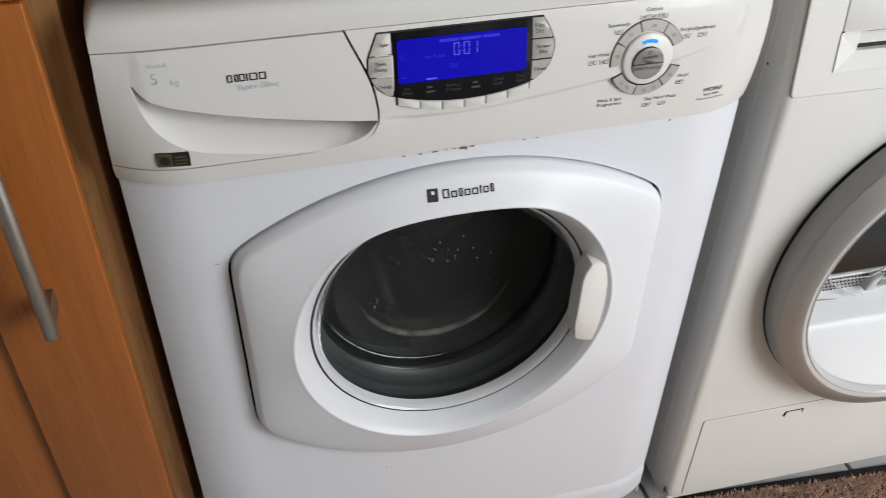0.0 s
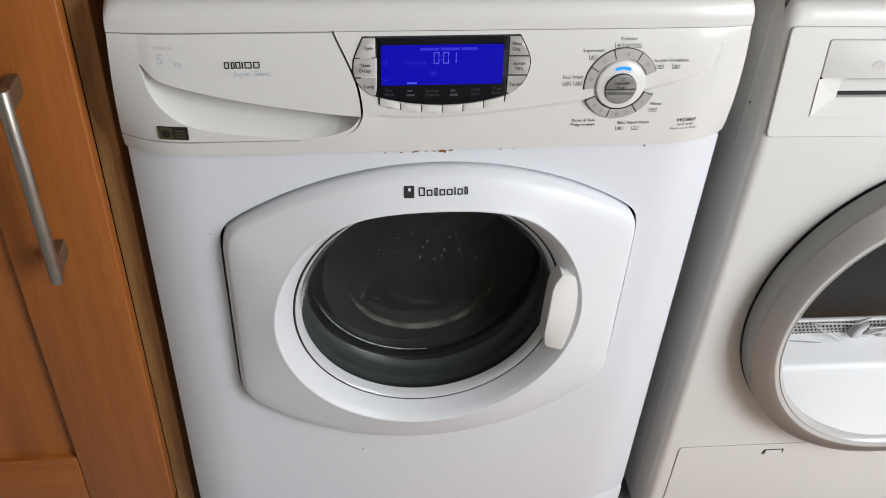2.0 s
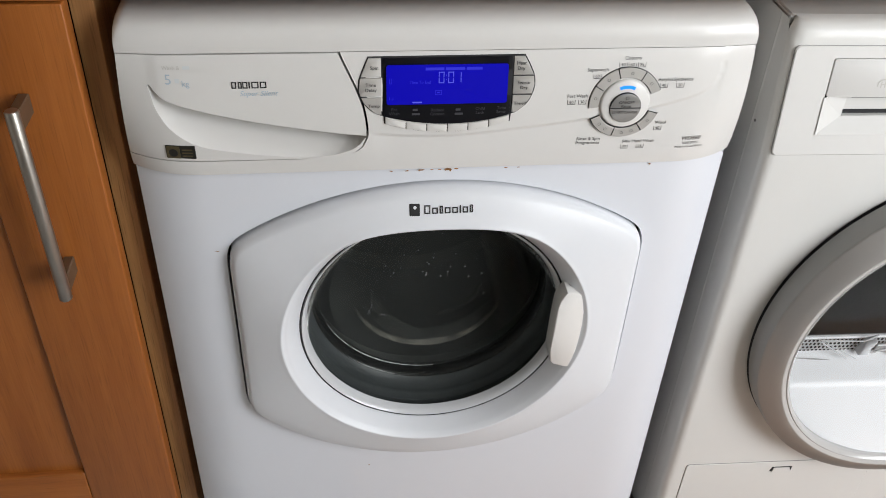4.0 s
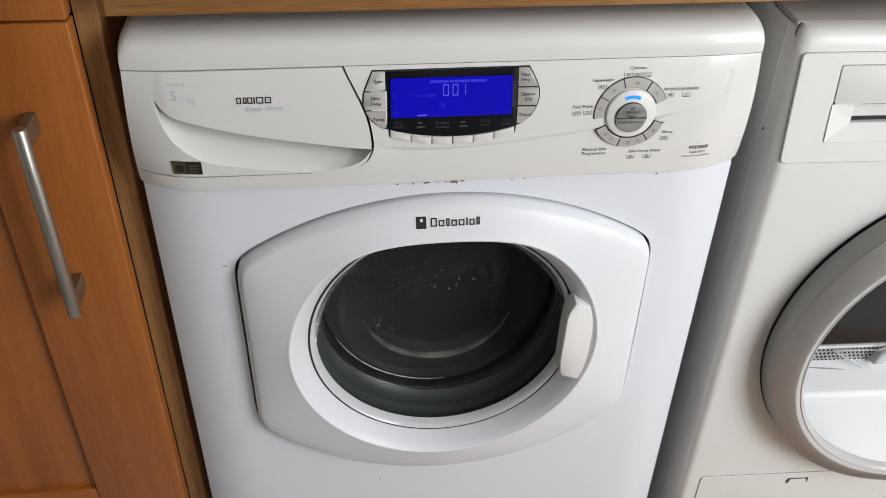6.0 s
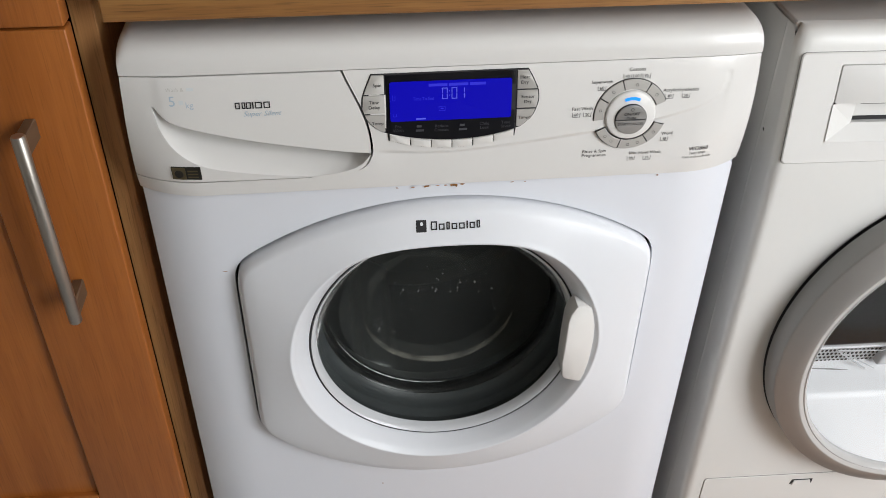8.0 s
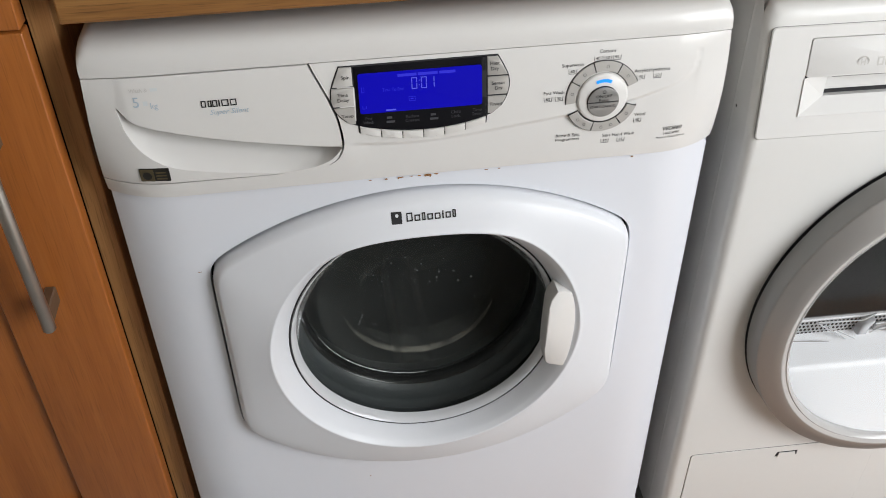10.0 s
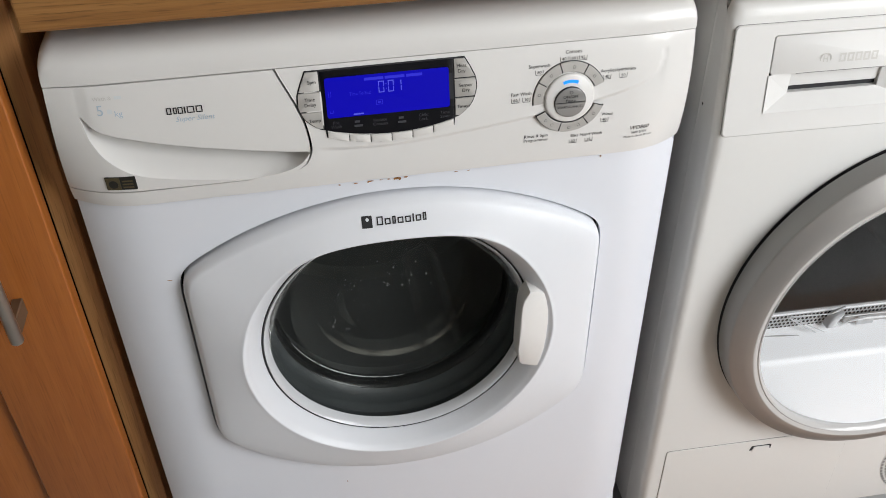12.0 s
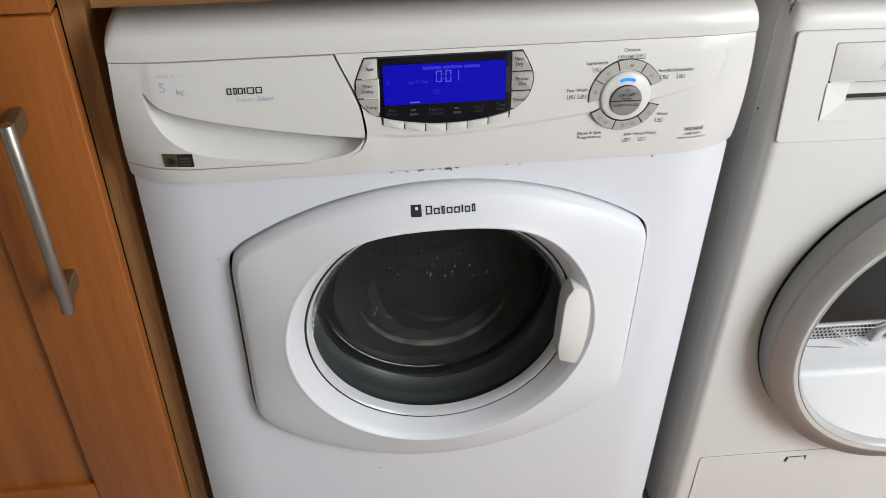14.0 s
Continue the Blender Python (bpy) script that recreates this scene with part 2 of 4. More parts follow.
def grid(rows, closed=False):
    """A sheet through rows of points; closed joins each row's end to its start."""
    bm = bmesh.new()
    vs = [[bm.verts.new(p) for p in row] for row in rows]
    n = len(rows[0])
    for a, b in zip(vs, vs[1:]):
        for i in range(n if closed else n - 1):
            j = (i + 1) % n
            bm.faces.new((a[i], a[j], b[j], b[i]))
    return bm


def lathe(profile, n=96, cx=0.0, cz=0.0, a0=0.0, a1=2 * math.pi):
    """Profile of (radius, y) turned about the y axis through (cx, cz)."""
    full = a1 - a0 > 6.28
    k = n if full else n + 1
    rows = [[(cx + r * math.cos(a0 + (a1 - a0) * i / n), y, cz + r * math.sin(a0 + (a1 - a0) * i / n)) for i in range(k)] for r, y in profile]
    return grid(rows, full)


def slab(pts, yfun, lift, depth, rim=0.0):
    """A plate with the outline pts (x, z), lifted from the surface yfun; its edge is eased by rim."""
    n = len(pts)
    cx, cz = sum(p[0] for p in pts) / n, sum(p[1] for p in pts) / n

    def ring(shrink, y):
        out = []
        for x, z in pts:
            d = math.hypot(x - cx, z - cz) or 1e-6
            f = max(0.0, 1 - shrink / d)
            X, Z = cx + (x - cx) * f, cz + (z - cz) * f
            out.append((X, yfun(X, Z) + y, Z))
        return out
    rows = [ring(0, depth - lift)]
    if rim:
        rows += [ring(0, -lift + rim), ring(rim * 0.35, -lift + rim * 0.3), ring(rim, -lift)]
    else:
        rows += [ring(0, -lift)]
    bm = grid(rows, True)
    bm.verts.ensure_lookup_table()
    top = [bm.verts[i] for i in range(len(bm.verts) - n, len(bm.verts))]
    bm.faces.new(top)
    return bm


def rounded(x0, x1, z0, z1, r, k=4):
    out = []
    for cx, cz, a in ((x1 - r, z1 - r, 0), (x0 + r, z1 - r, 90), (x0 + r, z0 + r, 180), (x1 - r, z0 + r, 270)):
        out += [(cx + r * math.cos(radians(a + 90 * i / k)), cz + r * math.sin(radians(a + 90 * i / k))) for i in range(k + 1)]
    return out


def tube(points, r, n=12):
    """A round bar through the points."""
    bm = bmesh.new()
    rings = []
    for i, p in enumerate(points):
        p = Vector(p)
        d = (Vector(points[min(i + 1, len(points) - 1)]) - Vector(points[max(i - 1, 0)])).normalized()
        u = d.orthogonal().normalized()
        v = d.cross(u)
        rr = r[i] if isinstance(r, (list, tuple)) else r
        rings.append([bm.verts.new(p + (u * math.cos(2 * math.pi * k / n) + v * math.sin(2 * math.pi * k / n)) * rr) for k in range(n)])
    for a, b in zip(rings, rings[1:]):
        for k in range(n):
            bm.faces.new((a[k], a[(k + 1) % n], b[(k + 1) % n], b[k]))
    bm.faces.new(rings[0])
    bm.faces.new(rings[-1])
    return bm


def smoothstep(a, b, x):
    t = min(max((x - a) / (b - a), 0.0), 1.0)
    return t * t * (3 - 2 * t)


def lerp_list(pts, x):
    if x <= pts[0][0]:
        return pts[0][1]
    for (xa, ya), (xb, yb) in zip(pts, pts[1:]):
        if x <= xb:
            return ya + (yb - ya) * (x - xa) / (xb - xa)
    return pts[-1][1]


def curve_list(pts, x):
    """A smooth curve through the points."""
    if x <= pts[0][0]:
        return pts[0][1]
    if x >= pts[-1][0]:
        return pts[-1][1]
    k = max(i for i, p in enumerate(pts) if p[0] <= x)
    (xa, ya), (xb, yb_) = pts[k], pts[k + 1]
    slope = lambda i: (pts[i + 1][1] - pts[i][1]) / (pts[i + 1][0] - pts[i][0])
    tan = lambda i: slope(0) if i == 0 else slope(i - 1) if i == len(pts) - 1 else 0.0 if slope(i - 1) * slope(i) <= 0 else 2 * slope(i - 1) * slope(i) / (slope(i - 1) + slope(i))
    h = xb - xa
    t = (x - xa) / h
    return ya * (2 * t ** 3 - 3 * t * t + 1) + h * tan(k) * (t ** 3 - 2 * t * t + t) + yb_ * (3 * t * t - 2 * t ** 3) + h * tan(k + 1) * (t ** 3 - t * t)


def lettering(name, words, size, x, z, yfun, mat, parent, align="LEFT", shear=0.0, bold=0.0, width=None, lift=0.0004):
    """Words in the built-in font, laid on the surface yfun with the base line at (x, z)."""
    cu = bpy.data.curves.new(name, "FONT")
    cu.body, cu.size, cu.align_x, cu.shear, cu.offset = words, size, align, shear, bold
    cu.resolution_u = 3
    ob = bpy.data.objects.new(name, cu)
    scene.collection.objects.link(ob)
    me = bpy.data.meshes.new_from_object(ob.evaluated_get(bpy.context.evaluated_depsgraph_get()))
    bpy.data.objects.remove(ob)
    xs = [v.co.x for v in me.vertices]
    f = width / (max(xs) - min(xs)) if width else 1.0
    for v in me.vertices:
        X, Z = x + v.co.x * f, z + v.co.y
        v.co = (X, yfun(X, Z) - lift, Z)
    me.name = name
    me.materials.clear()
    me.materials.append(mat)
    out = new(name, me)
    out.parent = parent
    return out


def marks(name, rects, yfun, mat, parent, lift=0.0005):
    """Plain printed bars: rectangles (x0, x1, z0, z1), each a print of its own."""
    for x0, x1, z0, z1 in rects:
        bm = bmesh.new()
        bm.faces.new([bm.verts.new((x, yfun(x, z) - lift, z)) for x, z in ((x0, z0), (x1, z0), (x1, z1), (x0, z1))])
        part(name, bm, mat, parent)


def hollow_mark(name, x0, x1, z0, z1, t, yfun, mat, parent, lift=0.0005):
    """A plain printed frame with strokes t wide; solid where it is too narrow for one."""
    if x1 - x0 < 2.4 * t:
        return marks(name, [(x0, x1, z0, z1)], yfun, mat, parent, lift)
    o = [(x0, z0), (x1, z0), (x1, z1), (x0, z1)]
    q = [(x0 + t, z0 + t), (x1 - t, z0 + t), (x1 - t, z1 - t), (x0 + t, z1 - t)]
    part(name, grid([[(x, yfun(x, z) - lift, z) for x, z in p] for p in (o, q)], True), mat, parent)


def outline_print(name, pts, yfun, mat, parent, lift=0.0005):
    """A printed shape with the outline pts (x, z)."""
    bm = bmesh.new()
    bm.faces.new([bm.verts.new((x, yfun(x, z) - lift, z)) for x, z in pts])
    return part(name, bm, mat, parent)


# ---------------------------------------------------------------- the room
def wall_with_opening(name, x0, x1, y0, y1, h, ox0, ox1, oz0, oz1):
    bm = bmesh.new()
    for a in ((x0, ox0, 0, h), (ox1, x1, 0, h), (ox0, ox1, 0, oz0), (ox0, ox1, oz1, h)):
        box(a[0], a[1], y0, y1, a[2], a[3], bm=bm)
    return tagged(part(name, bm, M_WALL), "painted plaster wall with a window opening", "wall", kind="structure")


def room():
    tagged(part("wall_north", box(ROOM_X0, ROOM_X1, ROOM_Y1, ROOM_Y1 + 0.1, 0, ROOM_H), M_WALL), "painted plaster wall behind the appliances", "wall", kind="structure")
    tagged(part("wall_west", box(ROOM_X0 - 0.1, ROOM_X0, ROOM_Y0, ROOM_Y1 + 0.1, 0, ROOM_H), M_WALL), "plain painted plaster side wall", "wall", kind="structure")
    tagged(part("wall_east", box(ROOM_X1, ROOM_X1 + 0.1, ROOM_Y0, ROOM_Y1 + 0.1, 0, ROOM_H), M_WALL), "plain painted plaster side wall", "wall", kind="structure")
    wall_with_opening("wall_south", ROOM_X0 - 0.1, ROOM_X1 + 0.1, ROOM_Y0 - 0.1, ROOM_Y0, ROOM_H, WIN_X0, WIN_X1, WIN_Z0, WIN_Z1)
    tagged(part("ceiling", box(ROOM_X0 - 0.1, ROOM_X1 + 0.1, ROOM_Y0 - 0.1, ROOM_Y1 + 0.1, ROOM_H, ROOM_H + 0.1), M_CEIL), "plain white painted ceiling", "ceiling", kind="structure")
    win = thing("window_1", "white framed kitchen window", "window", kind="structure")
    bm = bmesh.new()
    for x in (WIN_X0 + 0.025, (WIN_X0 + WIN_X1) / 2, WIN_X1 - 0.025):
        box(x - 0.025, x + 0.025, ROOM_Y0 - 0.04, ROOM_Y0 + 0.01, WIN_Z0, WIN_Z1, 0.004, 1, bm)
    for z in (WIN_Z0 + 0.025, WIN_Z1 - 0.025):
        box(WIN_X0 + 0.05, WIN_X1 - 0.05, ROOM_Y0 - 0.038, ROOM_Y0 + 0.008, z - 0.025, z + 0.025, 0.004, 1, bm)
    part("window_frame", bm, M_FRAME, win)
    # floor: grout bed with separate tiles
    floor = part("floor", box(ROOM_X0 - 0.1, ROOM_X1 + 0.1, ROOM_Y0 - 0.1, ROOM_Y1 + 0.1, -0.1, -0.004), M_GROUT)
    tagged(floor, "pale grey tiled kitchen floor with dark joints", "floor", kind="structure")
    size, joint = 0.33, 0.006
    me = None
    for i in range(13):
        for j in range(7):
            x, y = ROOM_X0 + (i + 0.5) * size - 0.16, ROOM_Y1 - (j + 0.5) * size
            if me is None:
                t = part("tile", box(-size / 2 + joint / 2, size / 2 - joint / 2, -size / 2 + joint / 2, size / 2 - joint / 2, -0.009, 0, 0.0015, 1), M_TILE, floor)
                me = t.data
            else:
                t = new("tile", me)
                t.parent = floor
            t.location = (x, y, 0.0005 * math.sin(i * 7.1 + j * 3.3) - 0.0005)


# ---------------------------------------------------------------- the washing machine
HALF = 0.2975


def bow(x):
    return 0.024 * max(0.0, (abs(x) - 0.225) / 0.0725) ** 2.4


SWOOSH = [(-0.075, 0.7345), (-0.042, 0.7312), (-0.010, 0.7300), (0.028, 0.7318), (0.055, 0.7345), (0.109, 0.7408), (0.139, 0.7450), (0.194, 0.7540), (0.218, 0.7600), (0.244, 0.7690), (0.256, 0.7775), (0.2595, 0.786), (0.2615, 0.800), (0.2630, 0.82)]


def yf0(x, z):
    """The fascia without its crease; flatter towards the top."""
    k = min(max((z - 0.6935) / 0.1215, 0.0), 1.0)
    return -0.0060 + 0.0060 * k - 0.0060 * math.sin(math.pi * k) ** 0.8 + bow(x) * (1 - 0.78 * k)


def yf(x, z):
    """The surface of the control fascia."""
    y = yf0(x, z)
    d = curve_list(SWOOSH, x) - z
    fade = smoothstep(-0.075, -0.05, x) * (1 - 0.55 * smoothstep(0.20, 0.262, x)) * (1 - smoothstep(0.2625, 0.2635, x))
    if d > -0.0035:
        y += 0.0022 * fade * smoothstep(-0.0035, 0.0005, d) * math.exp(-max(d, 0) / 0.022)
    return y


def yb(x, z):
    """The surface of the enamelled front."""
    return bow(x) * 0.85


DCX, DCZ = -0.003, 0.4855          # the door's middle
DGLASS = 0.1492


def door_outline(n):
    pts = []
    wide, top_r, bot_r = 0.2182, 0.3790, 0.2992
    a = math.asin(wide / top_r)
    for i in range(161):
        t = a - 2 * a * i / 160
        pts.append((top_r * math.sin(t), 0.6735 - top_r + top_r * math.cos(t)))
    for i in range(1, 80):
        pts.append((-wide, 0.604 + (0.367 - 0.604) * i / 80))
    b = math.asin(wide / bot_r)
    for i in range(161):
        t = -b + 2 * b * i / 160
        pts.append((bot_r * math.sin(t), 0.2725 + bot_r - bot_r * math.cos(t)))
    for i in range(1, 80):
        pts.append((wide, 0.367 + (0.604 - 0.367) * i / 80))
    k, m = 4, len(pts)
    for _ in range(3):
        pts = [(sum(pts[(i + j) % m][0] for j in range(-k, k + 1)) / (2 * k + 1), sum(pts[(i + j) % m][1] for j in range(-k, k + 1)) / (2 * k + 1)) for i in range(m)]
    ang = sorted((math.atan2(z - DCZ, x - DCX) % (2 * math.pi), math.hypot(x - DCX, z - DCZ)) for x, z in pts)
    ang = [(ang[-1][0] - 2 * math.pi, ang[-1][1])] + ang + [(ang[0][0] + 2 * math.pi, ang[0][1])]
    return [lerp_list(ang, 2 * math.pi * i / n) for i in range(n)]


ND = 288
R_OUT = door_outline(ND)


def r_out(a):
    f = (a % (2 * math.pi)) / (2 * math.pi) * ND
    i = int(f) % ND
    return R_OUT[i] + (R_OUT[(i + 1) % ND] - R_OUT[i]) * (f - int(f))


def r_rim(a):
    s = math.sin(a)
    if s < 0.05:
        return 0.1674 + 0.0055 * min(s, 0.0)
    return (0.1674 ** -12 + (0.1535 / s) ** -12) ** (-1 / 12)


def door_y(r, a):
    ro, ri = r_out(a), r_rim(a)
    f = min(max((ro - r) / max(ro - ri, 1e-4), 0), 1)
    edge = min((ro - r) / 0.008, 1.0)
    return -0.0012 - 0.0108 * math.sqrt(max(0.0, 1 - (1 - edge) ** 2)) - 0.018 * f ** 0.85


def yd(x, z):
    return door_y(math.hypot(x - DCX, z - DCZ), math.atan2(z - DCZ, x - DCX))


def polar(r, a, y):
    return (DCX + r * math.cos(a), y, DCZ + r * math.sin(a))


def lift(p, dz):
    return (p[0], p[1], p[2] + dz)


def rust_patch(name, spots, yfun, parent):
    rng = random.Random(5)
    for x, z, w, h in spots:
        bm = bmesh.new()
        n = 11
        ring = []
        for i in range(n):
            a = 2 * math.pi * i / n
            k = 0.55 + 0.6 * rng.random()
            X, Z = x + w * k * math.cos(a), z + h * k * math.sin(a)
            ring.append(bm.verts.new((X, yfun(X, Z) - 0.0007, Z)))
        bm.faces.new(ring)
        part(name, bm, M_RUST, parent)


def washer_body(wm):
    # enamelled front round the door opening
    n = ND
    x0, x1, z0, z1 = -HALF + 0.001, HALF - 0.001, 0.0995, 0.6915
    rows = []
    for k in range(25):
        f = (k / 24) ** 0.8
        row = []
        for i in range(n):
            a = 2 * math.pi * i / n
            c, s = math.cos(a), math.sin(a)
            lim = min((x1 - DCX) / c if c > 1e-6 else 9, (x0 - DCX) / c if c < -1e-6 else 9, (z1 - DCZ) / s if s > 1e-6 else 9, (z0 - DCZ) / s if s < -1e-6 else 9)
            ra = R_OUT[i] + 0.0022 + 0.0008 * max(0.0, math.cos(a - radians(125))) + 0.0012 * max(0.0, math.cos(a)) ** 4
            r = ra + (lim - ra) * f
            x, z = DCX + r * c, DCZ + r * s
            row.append((x, yb(x, z), z))
        rows.append(row)
    lip = [(x, 0.014, z) for x, y, z in rows[0]]
    part("front_panel", grid([lip] + rows, True), M_ENAMEL, wm, "white enamelled steel front panel", smooth=40)
    for s in (-1, 1):
        xs = s * (HALF - 0.001)
        part("side_panel", box(min(xs, xs - s * 0.002), max(xs, xs - s * 0.002), 0.0205, 0.56, 0.03, 0.693), M_ENAMEL, wm)
        xu = s * 0.2905
        part("upper_side", box(min(xu, xu - s * 0.002), max(xu, xu - s * 0.002), 0.03, 0.56, 0.693, 0.822), M_FASCIA, wm)
    part("back_panel", box(-0.288, 0.288, 0.553, 0.556, 0.03, 0.838), M_ENAMEL, wm)
    # plinth cover, rounded under
    rows = []
    for k in range(10):
        z = 0.0975 - 0.071 * k / 9
        back = 0.018 * max(0, (k - 5) / 4) ** 2
        rows.append([(x, yb(x, z) - 0.0015 + back + (0.003 if k == 0 else 0), z) for x in np.linspace(-HALF + 0.001, HALF - 0.001, 61)])
    part("plinth_cover", grid(rows), M_ENAMEL, wm, "white removable plinth cover", smooth=40)
    for s in (-1, 1):
        for y in (0.07, 0.5):
            part("foot", lathe_z(0.018, 0.0, 0.034, s * 0.25, y), M_RUBBERB, wm)
    part("seam_backing", box(-0.287, 0.287, 0.030, 0.034, 0.66, 0.832), M_SEAM, wm)
    rust_patch("rust_stain", [(0.004, 0.6890, 0.0040, 0.0012), (0.0065, 0.6878, 0.0016, 0.0012), (0.0015, 0.6884, 0.0013, 0.0009), (-0.022, 0.689, 0.0030, 0.0009), (-0.0245, 0.6882, 0.0012, 0.0008), (-0.012, 0.6892, 0.002, 0.0005), (-0.036, 0.6885, 0.002, 0.0008), (-0.052, 0.6885, 0.0016, 0.0007), (0.012, 0.6895, 0.003, 0.0009),
                              (0.062, 0.689, 0.002, 0.0006), (0.075, 0.689, 0.0015, 0.0006), (0.21, 0.6885, 0.0012, 0.001), (-0.004, 0.689, 0.002, 0.0007)], lambda x, z: yb(x, z) - 0.0003, wm)
    rng = random.Random(9)
    rust_patch("rust_stain", [(-0.012 + 0.070 * rng.random() ** 1.3, 0.1010 + 0.008 * rng.random() ** 2, 0.0015 + 0.007 * rng.random() ** 1.5, 0.0008 + 0.0024 * rng.random()) for _ in range(34)], lambda x, z: yb(x, z) - 0.0003, wm)
    rust_patch("chip", [(-0.079, 0.243, 0.0011, 0.0009), (-0.229, 0.598, 0.004, 0.0004), (0.12, 0.335, 0.002, 0.0006)], yb, wm)


def lathe_z(r, z0, z1, x, y, n=20):
    bm = bmesh.new()
    bmesh.ops.create_cone(bm, cap_ends=True, segments=n, radius1=r, radius2=r * 0.9, depth=z1 - z0)
    bmesh.ops.translate(bm, vec=(x, y, (z0 + z1) / 2), verts=bm.verts)
    return bm


DRAWER_R = [(0.7100, -0.135), (0.7106, -0.118), (0.7118, -0.105), (0.7140, -0.0945), (0.7175, -0.0862), (0.7230, -0.0803), (0.737, -0.0757), (0.758, -0.078), (0.815, -0.1003)]
SCOOP_U = [(-0.267, 0.787), (-0.262, 0.780), (-0.254, 0.7725), (-0.232, 0.7645), (-0.182, 0.7515), (-0.131, 0.7415), (-0.090, 0.7348), (-0.0772, 0.7335)]
SCOOP_L = [(-0.267, 0.786), (-0.2655, 0.772), (-0.2615, 0.760), (-0.255, 0.748), (-0.243, 0.736), (-0.230, 0.7285), (-0.211, 0.7230), (-0.159, 0.7155), (-0.107, 0.7122), (-0.092, 0.7140), (-0.0835, 0.7195), (-0.0790, 0.7270), (-0.0772, 0.7332)]


def half_width(z):
    """The fascia narrows a little towards the top."""
    return HALF + 0.001 - 0.0070 * min(max((z - 0.6935) / 0.1215, 0.0), 1.0)


def washer_fascia(wm):
    FW = half_width(0.82)
    # rounded top cap
    rows = []
    xs = [FW * math.sin(math.pi / 2 * t) for t in np.linspace(-1, 1, 91)]
    for k in range(25):
        a = math.pi / 2 * (k / 24) ** 1.25
        row = []
        for x in xs:
            e = min(1.0, max(0.0, (abs(x) - (FW - 0.011)) / 0.011))
            h = 0.0300 - 0.009 * (1 - math.sqrt(1 - e * e))
            row.append((x, 0.0440 - 0.0450 * math.cos(a) ** 0.62 + 0.22 * bow(x), 0.8155 + h * math.sin(a) ** 0.62))
        rows.append([(row[0][0], row[0][1], 0.8155)] + row + [(row[-1][0], row[-1][1], 0.8155)])
    rows.append([(x, 0.56, z) for x, y, z in rows[-1]])
    rows.insert(0, [(x * 0.998, y + 0.008, z) for x, y, z in rows[0]])
    rows.insert(0, [(x, y + 0.2, z) for x, y, z in rows[0]])
    part("top_cap", grid(rows), M_FASCIA, wm, "creamy white rounded plastic top", smooth=40)
    # strip along the foot of the fascia
    rows = []
    FW = half_width(0.70)
    for z, dy in ((0.6935, 0.008), (0.6938, 0), (0.698, 0), (0.702, 0), (0.706, 0), (0.7094, 0)):
        xs = np.linspace(-FW, FW, 181)
        rows.append([(-FW + 0.001, yf(-FW, z) + 0.03, z)] + [(x, yf(x, z) + dy, z) for x in xs] + [(FW - 0.001, yf(FW, z) + 0.03, z)])
    rows.append([(x, y + (0.010 if x < -0.105 else 0.0), z + 0.0001) for x, y, z in rows[-1]])
    part("panel_strip", grid(rows), M_FASCIA, wm, smooth=35)
    # control panel right of the drawer
    rows = []
    for z in np.concatenate((np.linspace(0.7094, 0.722, 26), np.linspace(0.7234, 0.8145, 66))):
        xl = curve_list(DRAWER_R, z) + 0.0021
        FW = half_width(z)
        row = [(xl + (FW - xl) * t, 0.0, z) for t in np.linspace(0, 1, 150)]
        row = [(x, yf(x, z), z) for x, y, z in row]
        rows.append([(row[0][0], row[0][1] + 0.012, z)] + row + [(FW - 0.001, row[-1][1] + 0.03, z)])
    rows.append([(x, y + 0.01, z) for x, y, z in rows[-1]])
    panel = part("control_panel", grid(rows), M_FASCIA, wm, "creamy white plastic control panel", smooth=35)
    # detergent drawer with the scooped grip
    xl = -half_width(0.75)
    cols = np.linspace(0, 1, 130)
    rows = []

    def put(zfun, dfun):
        row = []
        for t in cols:
            xt = xl + t * (-0.0765 - xl)
            z = zfun(xt)
            xe = -half_width(z)
            x = xe + t * (curve_list(DRAWER_R, z) - xe)
            row.append((x, yf(x, z) - 0.0012 + dfun(xt) + 0.0011 * (1 - smoothstep(-0.2680, -0.2560, x)) * smoothstep(0.772, 0.786, z), z))
        rows.append([(row[0][0] + 0.001, row[0][1] + 0.03, row[0][2])] + row + [(row[-1][0], row[-1][1] + 0.012, row[-1][2])])

    def depth(x):
        return min(0.050, 1.75 * max(0.0, curve_list(SCOOP_U, x) - curve_list(SCOOP_L, x))) * (1 if -0.267 < x < -0.0772 else 0)
    for k, dy in ((0, 0.010), (0, 0.0008), (0.06, 0), (0.13, 0), (0.22, 0), (0.34, 0), (0.5, 0), (0.7, 0), (0.86, 0), (1, 0)):
        put(lambda x: 0.7108 + (curve_list(SCOOP_L, x) - 0.7108) * k, lambda x: dy)
    for k in range(1, 13):
        put(lambda x: curve_list(SCOOP_L, x) + (curve_list(SCOOP_U, x) - curve_list(SCOOP_L, x)) * k / 12, lambda x: depth(x) * (k / 12) ** 1.15)
    put(lambda x: curve_list(SCOOP_U, x) + 0.0006, lambda x: 0.0012 if depth(x) else 0)
    put(lambda x: curve_list(SCOOP_U, x) + 0.0016, lambda x: 0.0)
    for k in np.linspace(0.08, 1, 16):
        put(lambda x: curve_list(SCOOP_U, x) + 0.0016 + (0.8142 - curve_list(SCOOP_U, x) - 0.0016) * k, lambda x: 0.0)
    put(lambda x: 0.8145, lambda x: 0.01)
    drawer = part("detergent_drawer", grid(rows), M_FASCIA, wm, "creamy white drawer front with a scooped grip", smooth=35)
    yfd = lambda x, z: yf(x, z) - 0.0012
